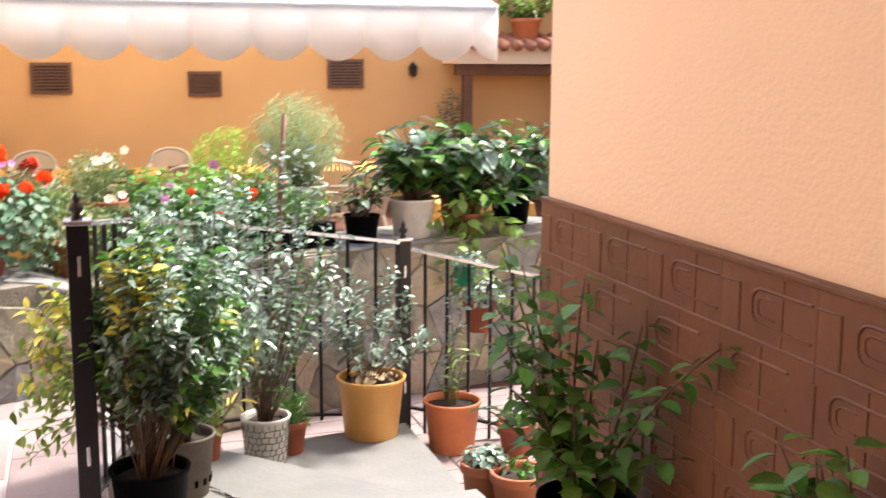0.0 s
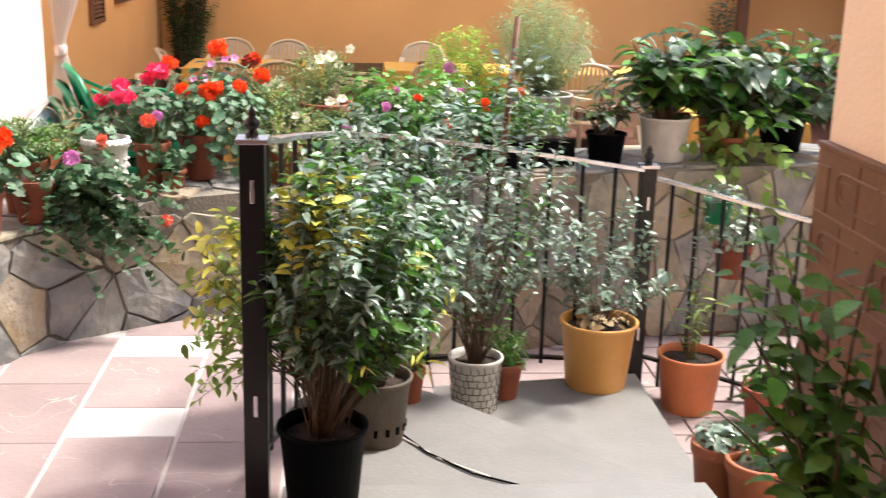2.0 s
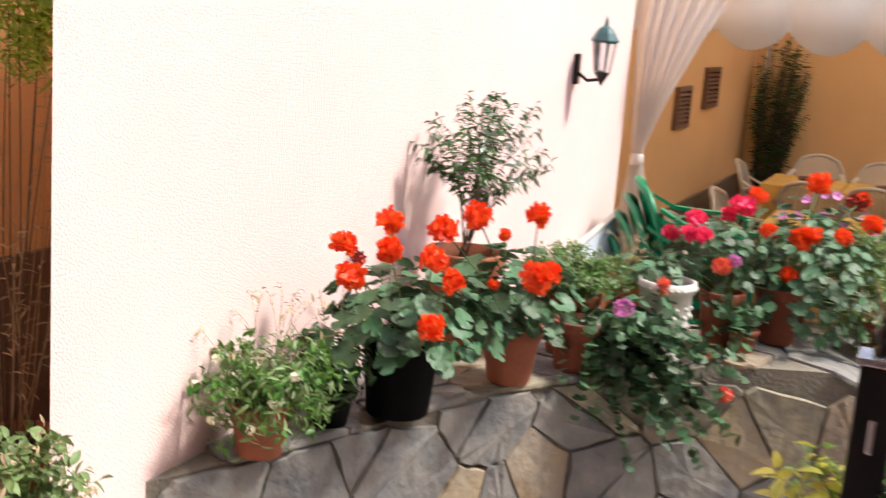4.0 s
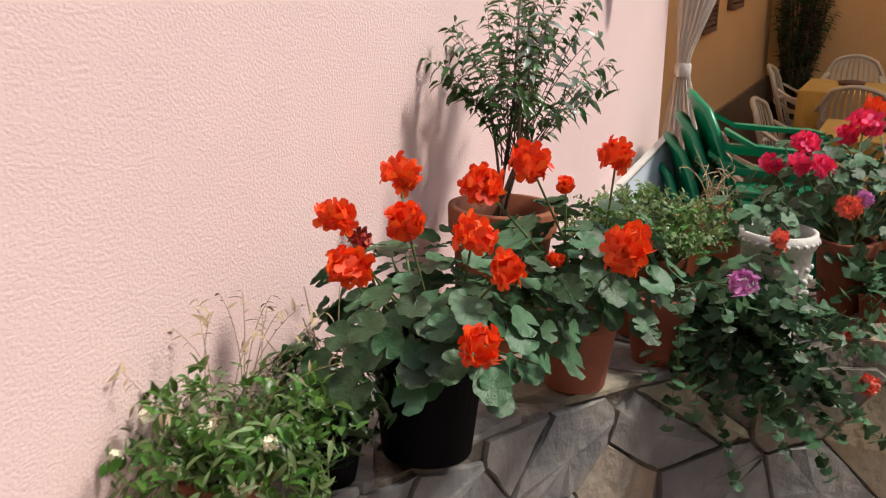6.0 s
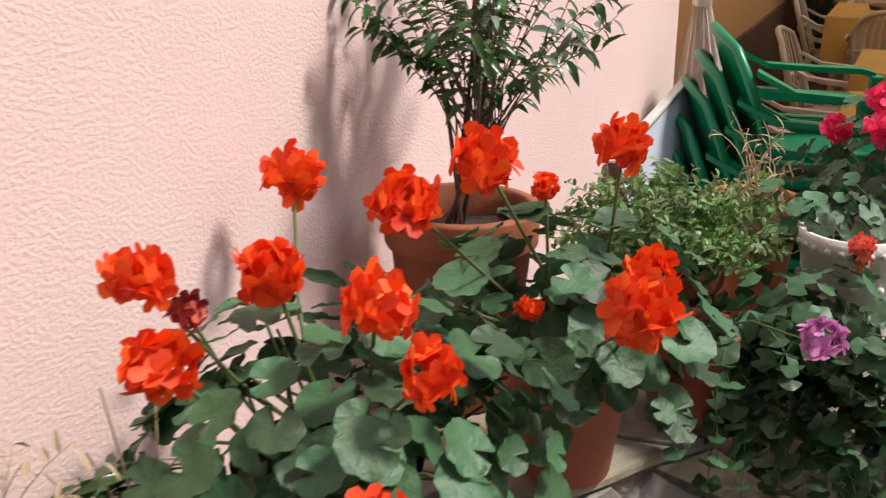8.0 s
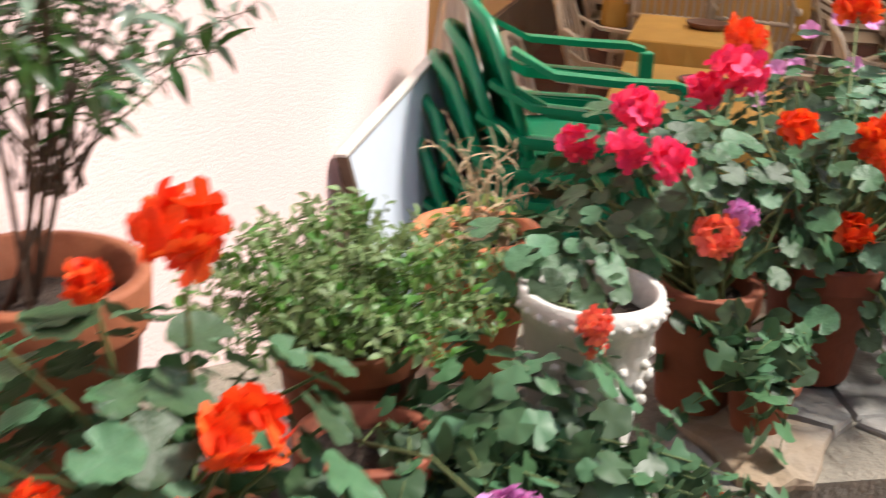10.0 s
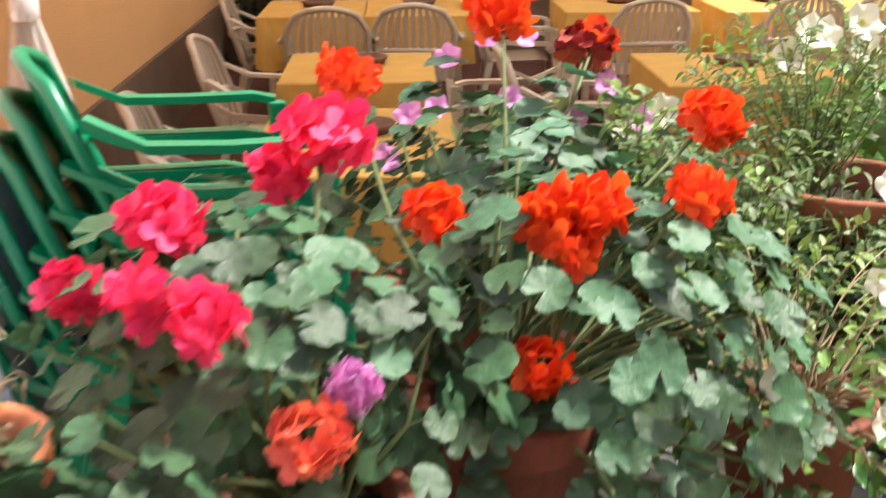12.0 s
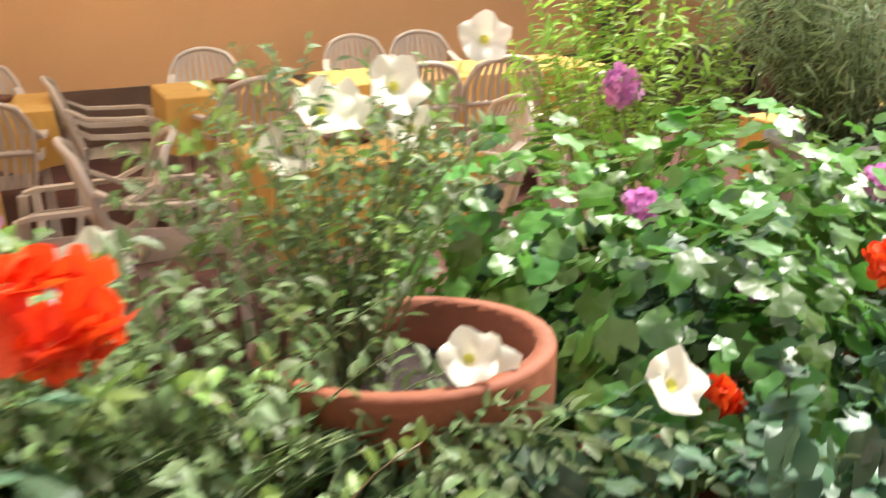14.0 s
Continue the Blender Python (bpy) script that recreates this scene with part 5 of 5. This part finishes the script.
faces = [(0, 1, 2, 3), (7, 6, 5, 4), (0, 4, 5, 1), (1, 5, 6, 2), (2, 6, 7, 3), (3, 7, 4, 0)]
part("canopy", mesh_of("canopy", verts, faces, CANOPY), CANOPY, aw)
part("front_bar", mesh_of("front_bar", *tube([(x0, 0.02, 1.82), (x1, 0.02, 1.82)], 0.02, n=8), STEEL), STEEL, aw)
for x in (x0 + 0.1, x1 - 0.1):
    part("arm", mesh_of("arm", *tube([(x, 0.02, 1.83), (x, 6.05, 3.26)], 0.018, n=8), STEEL), STEEL, aw)
part("support", mesh_of("support", *tube([(x0 + 0.1, 6.0, -0.42), (x0 + 0.1, 6.0, 3.25)], 0.025, n=8), STEEL), STEEL, aw)

cur = thing("curtain", "white curtain tied back at the corner of the pink wall", "curtain", "", (0.045, 7.8, FLOOR_LOW))
verts, faces = [], []
rows = [(0.0, 0.16, 0.05), (0.5, 0.14, 0.04), (1.0, 0.085, 0.02), (1.24, 0.035, 0.0), (1.28, 0.026, 0.0), (1.34, 0.035, 0.0), (1.6, 0.09, 0.04), (1.9, 0.17, 0.10), (2.2, 0.25, 0.18), (2.5, 0.32, 0.24)]
m = 60
for z, half, cx in rows:
    for k in range(m):
        u = k / (m - 1) * 2 - 1
        fold = math.sin(u * 22) * min(0.03, half * 0.35) + math.sin(u * 9 + z) * 0.008
        verts.append((cx + u * half, fold, z))
for i in range(len(rows) - 1):
    for k in range(m - 1):
        a = i * m + k
        faces.append((a, a + 1, a + m + 1, a + m))
cl = part("drape", mesh_of("drape", verts, faces, CURTAIN, True), CURTAIN, cur)
part("tie_band", mesh_of("tie_band", *lathe([(0.03, 1.24), (0.036, 1.25), (0.036, 1.29), (0.03, 1.30)], 20), CURTAIN, True), CURTAIN, cur, "white tie band")
pole = part("curtain_rod", mesh_of("curtain_rod", *tube([(-0.25, 0.02, 2.5), (0.8, 0.02, 2.5)], 0.014, n=8), STEEL), STEEL, cur)

TEAL = material("teal_metal", (0.03, 0.10, 0.11), 0.4, 0.15, 9, 70, 0.1)
GLASS = bpy.data.materials.new("lantern_glass")
GLASS.use_nodes = True
gb = GLASS.node_tree.nodes["Principled BSDF"]
gb.inputs["Base Color"].default_value = (0.9, 0.93, 0.95, 1)
gb.inputs["Roughness"].default_value = 0.08
gb.inputs["Transmission Weight"].default_value = 0.9
lamp = thing("wall_lantern", "dark teal metal wall lantern with clear glass panes", "wall lamp", "", (0.0, 6.74, 1.26))
part("back_plate", box(0.0, -0.025, 0.0, 0.018, 0.025, 0.13, 0.005), IRON, lamp)
part("bracket", mesh_of("bracket", *tube([(0.015, 0, 0.05), (0.06, 0, 0.02), (0.11, 0, 0.03), (0.12, 0, 0.07)], 0.008, n=8), IRON, True), IRON, lamp)
part("body", mesh_of("body", [(x + 0.12, y, z) for x, y, z in lathe([(0.0, 0.0), (0.012, 0.02), (0.03, 0.05), (0.036, 0.06), (0.03, 0.062)], 6)[0]], lathe([(0.0, 0.0), (0.012, 0.02), (0.03, 0.05), (0.036, 0.06), (0.03, 0.062)], 6)[1], IRON), IRON, lamp)
cage = part("pane", mesh_of("pane", [(x + 0.12, y, z) for x, y, z in lathe([(0.032, 0.062), (0.05, 0.19)], 6)[0]], lathe([(0.032, 0.062), (0.05, 0.19)], 6)[1], GLASS), GLASS, lamp, "clear glass panes")
for k in range(6):
    a = math.pi * k / 3
    part("cage_bar", mesh_of("cage_bar", *tube([(0.12 + 0.033 * math.cos(a), 0.033 * math.sin(a), 0.062), (0.12 + 0.051 * math.cos(a), 0.051 * math.sin(a), 0.19)], 0.0035, n=4), IRON), IRON, lamp)
prof = [(0.062, 0.188), (0.062, 0.195), (0.045, 0.225), (0.03, 0.245), (0.012, 0.255), (0.006, 0.28), (0.0, 0.3)]
part("roof", mesh_of("roof", [(x + 0.12, y, z) for x, y, z in lathe(prof, 6)[0]], lathe(prof, 6)[1], TEAL), TEAL, lamp, "teal lantern roof")

# ---- far wall fittings ----


def shutter_window(name, x, z, w, h, y=14.6, turn=0.0):
    ob = tagged(thing(name, "small brown wooden shuttered window in the orange wall", "window", "", (x, y, z), turn), kind="structure")
    for a in ((-w / 2, -h / 2, -w / 2 + 0.04, h / 2), (w / 2 - 0.04, -h / 2, w / 2, h / 2), (-w / 2 + 0.04, h / 2 - 0.04, w / 2 - 0.04, h / 2), (-w / 2 + 0.04, -h / 2, w / 2 - 0.04, -h / 2 + 0.04)):
        part("window_frame", box(a[0], -0.035, a[1], a[2], 0.0, a[3], 0.003), BROWNWOOD, ob)
    part("pane", box(-w / 2 + 0.04, -0.012, -h / 2 + 0.04, w / 2 - 0.04, -0.004, h / 2 - 0.04), DARKGLASS_SHADE, ob)
    n = 7
    for k in range(n):
        zz = -h / 2 + 0.05 + (h - 0.1) * (k + 0.5) / n
        sl = part("slat", box(-w / 2 + 0.04, -0.016, -0.004, w / 2 - 0.04, 0.016, 0.004), BROWNWOOD, ob)
        sl.matrix_basis = pose(0, -0.02, zz, 40)
    return ob


shutter_window("window_1", 1.2, 1.2, 0.46, 0.36)
shutter_window("window_2", 2.95, 1.13, 0.40, 0.30)
shutter_window("window_3", 4.68, 1.25, 0.46, 0.36)
shutter_window("window_4", -0.5, 0.92, 0.5, 0.34, 11.2, 90)
shutter_window("window_5", -0.5, 1.05, 0.6, 0.36, 12.3, 90)

o = thing("climbing_plant", "dark climbing plant on a trellis in the corner of the terrace", "climber", "", (-0.2, 14.35, FLOOR_LOW))
shoots(o, LEAF_NARROW, LEAF_D, WOOD, (0, 0, 0.0), crown_tips(70, (0.05, 0.0, 1.35), (0.3, 0.18, 0.6), 181, -0.6), 0.08, 182, 0.03, 0.008)
part("pot", mesh_of("pot", *lathe([(0.14, 0), (0.2, 0.3), (0.21, 0.3), (0.18, 0.28)], 24), BROWNPOT, True), BROWNPOT, o)

porch = thing("porch", "small brown timber porch with a tiled roof and dark sheet in place of the doorway's shaded inside", "porch", "", (6.15, 14.2, FLOOR_LOW))
for x in (0.0, 1.35):
    part("post", box(x - 0.06, -0.06, 0, x + 0.06, 0.06, 1.66, 0.008), BROWNWOOD, porch)
part("beam", box(-0.15, -0.08, 1.66, 2.6, 0.08, 1.80, 0.008), BROWNWOOD, porch)
part("roof", mesh_of("roof", *slab_of([(-0.2, -0.2), (2.7, -0.2), (2.7, 0.4), (-0.2, 0.4)], 1.80, 2.02), PEACH), PEACH, porch, "rendered roof edge")
for k in range(16):
    v, f = tube([(-0.15 + 0.18 * k, -0.3, 2.02), (-0.15 + 0.18 * k, 0.4, 2.14)], 0.07, n=8)
    part("roof_tile", mesh_of("roof_tile", v, f, ROOFTILE, True), ROOFTILE, porch)
# The opening's inner shade is drawn as a dark sheet.
part("doorway_shade", box(1.42, 0.34, 0.0, 2.6, 0.395, 1.66), DARKGLASS_SHADE, porch, "dark sheet in place of the doorway's shaded inside")
o = potted("potted_plant", "terracotta pot of leggy green plant standing on the porch roof", (6.95, 14.25, 1.69), 0.2, 0.26, TERRA_B)
shoots(o, LEAF_WIDE, LEAF_L, STEM, (0, 0, 0.2), crown_tips(26, (0, 0, 0.4), (0.5, 0.2, 0.25), 191), 0.1, 192, 0.05, 0.006)
lamp2 = thing("hanging_lantern", "small dark lantern on a bracket on the far wall", "wall lamp", "", (5.55, 14.55, 1.2))
part("body", mesh_of("body", *lathe([(0.0, 0), (0.05, 0.03), (0.06, 0.14), (0.0, 0.2)], 8), IRON), IRON, lamp2)
part("bracket", box(-0.01, -0.01, 0.18, 0.01, 0.05, 0.2), IRON, lamp2)
o = thing("climbing_plant", "small grey-green climber on the porch post", "climber", "", (5.95, 14.3, FLOOR_LOW))
shoots(o, LEAF_OVAL, LEAF_B, WOOD, (0, 0, 0.0), crown_tips(16, (0, 0, 1.2), (0.2, 0.12, 0.3), 193), 0.08, 194, 0.05, 0.006)

# ---- stones, tiles: pieces of the setting ----


def clip(poly, px, py, nx, ny):
    """The part of a polygon on the far side of a line."""
    out = []
    for (ax, ay), (bx, by) in zip(poly, poly[1:] + poly[:1]):
        da, db = (ax - px) * nx + (ay - py) * ny, (bx - px) * nx + (by - py) * ny
        if da <= 0:
            out.append((ax, ay))
        if da * db < 0:
            t = da / (da - db)
            out.append((ax + (bx - ax) * t, ay + (by - ay) * t))
    return out


def cells(u0, u1, v0, v1, nu, nv, gap, seed, jitter=0.8):
    """Uneven stone outlines that fill a rectangle, with joints between them."""
    rng = random.Random(seed)
    du, dv = (u1 - u0) / nu, (v1 - v0) / nv
    seeds = {}
    for i in range(-1, nu + 1):
        for j in range(-1, nv + 1):
            seeds[i, j] = (u0 + (i + 0.5 + rng.uniform(-0.5, 0.5) * jitter + 0.25 * (j % 2)) * du, v0 + (j + 0.5 + rng.uniform(-0.5, 0.5) * jitter) * dv)
    out = []
    for i in range(nu):
        for j in range(nv):
            cx, cy = seeds[i, j]
            poly = [(u0, v0), (u1, v0), (u1, v1), (u0, v1)]
            for a in range(i - 2, i + 3):
                for b in range(j - 2, j + 3):
                    if (a, b) != (i, j) and (a, b) in seeds:
                        ox, oy = seeds[a, b]
                        d = math.hypot(ox - cx, oy - cy)
                        nx, ny = (ox - cx) / d, (oy - cy) / d
                        poly = clip(poly, (cx + ox) / 2 - nx * gap / 2, (cy + oy) / 2 - ny * gap / 2, nx, ny)
                        if len(poly) < 3:
                            break
                if len(poly) < 3:
                    break
            if len(poly) >= 3:
                out.append(poly)
    return out


def curve_at(s):
    k = max(0.0, min(len(fine_line) - 1.001, s / 0.02))
    i = int(k)
    p = fine_line[i][0].lerp(fine_line[i + 1][0], k - i)
    return p, fine_line[i][2]


fine_line = along(CURVE, 0.02)
LENGTH = (len(fine_line) - 2) * 0.02


def stone(poly, place, proud, seed):
    """A proud, round-edged piece on a polygon, laid by place(u, v, out)."""
    rng = random.Random(seed)
    rough = []
    for (ax, ay), (bx, by) in zip(poly, poly[1:] + poly[:1]):
        ln = math.hypot(bx - ax, by - ay)
        for f in (0.0, 0.33, 0.67) if ln > 0.05 else (0.0,):
            d = rng.uniform(-0.004, 0.006) if f else 0.0
            rough.append((ax + (bx - ax) * f - (by - ay) / max(ln, 1e-6) * d, ay + (by - ay) * f + (bx - ax) / max(ln, 1e-6) * d))
    poly = rough
    cx = sum(p[0] for p in poly) / len(poly)
    cy = sum(p[1] for p in poly) / len(poly)
    rings = []
    for shrink, out in ((1.0, -0.004), (1.0, proud * 0.4), (0.975, proud)):
        rings.append([place(cx + (u - cx) * shrink, cy + (v - cy) * shrink + 0.0, out + (rng.uniform(-0.005, 0.005) if out > 0.0 else 0)) for u, v in poly])
    n = len(poly)
    verts = [p for r in rings for p in r] + [place(cx, cy, proud + rng.uniform(0.0, 0.006))]
    faces = []
    for r in range(2):
        for i in range(n):
            faces.append((r * n + i, r * n + (i + 1) % n, (r + 1) * n + (i + 1) % n, (r + 1) * n + i))
    for i in range(n):
        faces.append((2 * n + i, 2 * n + (i + 1) % n, 3 * n))
    return mesh_of("stone", verts, faces, rng.choice((STONE, STONE_B, STONE_B, STONE, STONE_T)))


def on_face(u, v, out):
    p, nrm = curve_at(u)
    return (p.x + nrm.x * out, p.y + nrm.y * out, v)


def on_top(u, v, out):
    p, nrm = curve_at(u)
    x = max(p.x - nrm.x * v, min(p.x, -0.05))
    return (x, p.y - nrm.y * v, top_at(x) + out)


for k, poly in enumerate(cells(0.05, LENGTH, -0.42, WALL_TOP - 0.01, 30, 4, 0.007, 3, 1.0)):
    part("stone", stone(poly, on_face, 0.010 + 0.006 * (k * 7 % 5) / 4, k), STONE, planter_wall)
for k, poly in enumerate(cells(0.05, LENGTH, -0.01, 0.6, 20, 3, 0.007, 5, 0.9)):
    if on_top(*[sum(c) / len(poly) for c in zip(*poly)], 0)[0] < -0.03:
        continue
    part("stone", stone(poly, on_top, 0.012, k + 500), STONE, planter_wall)

floor_bed = bpy.data.objects["pavement"]


def flat_tile(w, d, mat):
    bm = box(-w / 2, -d / 2, -0.012, w / 2, d / 2, 0.0)
    bmesh.ops.bevel(bm, geom=[e for e in bm.edges if e.verts[0].co.z == 0 and e.verts[1].co.z == 0], offset=0.003, segments=1, affect="EDGES")
    me = bpy.data.meshes.new("floor_tile")
    bm.to_mesh(me)
    bm.free()
    me.materials.append(mat)
    return me


TW = 0.345
tile_pink, tile_third, tile_white = flat_tile(TW - 0.008, 0.162, TILE), flat_tile(TW - 0.013, 0.477, TILE), flat_tile(TW - 0.013, 0.222, WHITE_TILE)


def inside_path(x, y):
    if y > 4.05 and x > 1.68:
        return False
    if 3.2 < y < 3.9 and x > 1.4:
        return False
    if y > 3.6 and x > 1.37:
        return y > 4.05 and x < 1.45 + (y - 4.05) * 0.2
    best = min(fine_line[::5], key=lambda q: (q[0].x - x) ** 2 + (q[0].y - y) ** 2)
    return (Vector((x, y, 0)) - best[0]).dot(best[2]) > -0.12 or y < 3.7


for col in range(-3, 6):
    cx = 1.0 + col * TW
    y = 0.415 + (0.0 if col % 2 == 0 else 0.12)
    k = 0
    while y < 6.0:
        if col % 2 == 0 and k % 2 == 1:
            ln, me = 0.225, tile_white
        else:
            ln, me = 0.48, tile_third
        if cx < 2.7 and cx > -1.4 and inside_path(cx, y + ln / 2):
            t = part("floor_tile", me, TILE, floor_bed)
            t.matrix_basis = pose(cx, y + ln / 2, 0.001)
        y += ln
        k += 1
lower_bed = bpy.data.objects["pavement_lower"]
for i in range(12):
    for j in range(7):
        x, y = 1.55 + i * TW, 4.2 + j * TW
        t = part("floor_tile", tile_pink, TILE, lower_bed)
        t.matrix_basis = pose(x, y, -0.413)
        t = part("floor_tile", tile_pink, TILE, lower_bed)
        t.matrix_basis = pose(x, y + TW / 2, -0.413)

dado = bpy.data.objects["trim_dado"]


def dado_tile():
    """A wall tile 0.35 by 0.31 m with raised loops and bands."""
    v, f = slab_of([(-0.1742, -0.1542), (0.1742, -0.1542), (0.1742, 0.1542), (-0.1742, 0.1542)], 0, 0.008)
    pieces = [(v, f)]

    def ridge(points, r=0.005):
        pieces.append(tube([(x, y, 0.008) for x, y in points], r, n=5))

    def loop(x0, x1, y0, y1, r):
        out = [(x1, y0)]
        for k in range(5):
            a = math.radians(270 - 22.5 * k)
            out.append((x0 + r + r * math.cos(a), y0 + r + r * math.sin(a)))
        for k in range(5):
            a = math.radians(180 - 22.5 * k)
            out.append((x0 + r + r * math.cos(a), y1 - r + r * math.sin(a)))
        return out + [(x1, y1)]

    for base, shift in ((0.0, 0.0), (-0.155, -0.07)):
        ridge([(-0.174, base + 0.004), (0.174, base + 0.004)], 0.0038)
        ridge(loop(-0.05 + shift, 0.16 + shift, base + 0.04, base + 0.118, 0.032), 0.0042)
        ridge(loop(-0.03 + shift, 0.03 + shift, base + 0.058, base + 0.10, 0.018), 0.003)
        ridge([(0.06 + shift, base + 0.006), (0.06 + shift, base + 0.15)], 0.003)
        ridge([(-0.174, base + 0.118), (-0.1 + shift, base + 0.118), (-0.1 + shift, base + 0.008)], 0.0038)
    v, f = joined(pieces)
    return mesh_of("wall_tile", [(-z, -x, y) for x, y, z in v], [tuple(reversed(g)) for g in f], DADO)


dt = dado_tile()
for j in range(4):
    for i in range(14):
        t = part("wall_tile", dt, DADO, dado)
        t.matrix_basis = pose(2.84, 3.584 - 0.35 * i, 0.893 - 0.31 * j)
part("top_strip", box(2.827, -4.0, 1.048, 2.855, 3.762, 1.064, 0.004), DADO, dado)
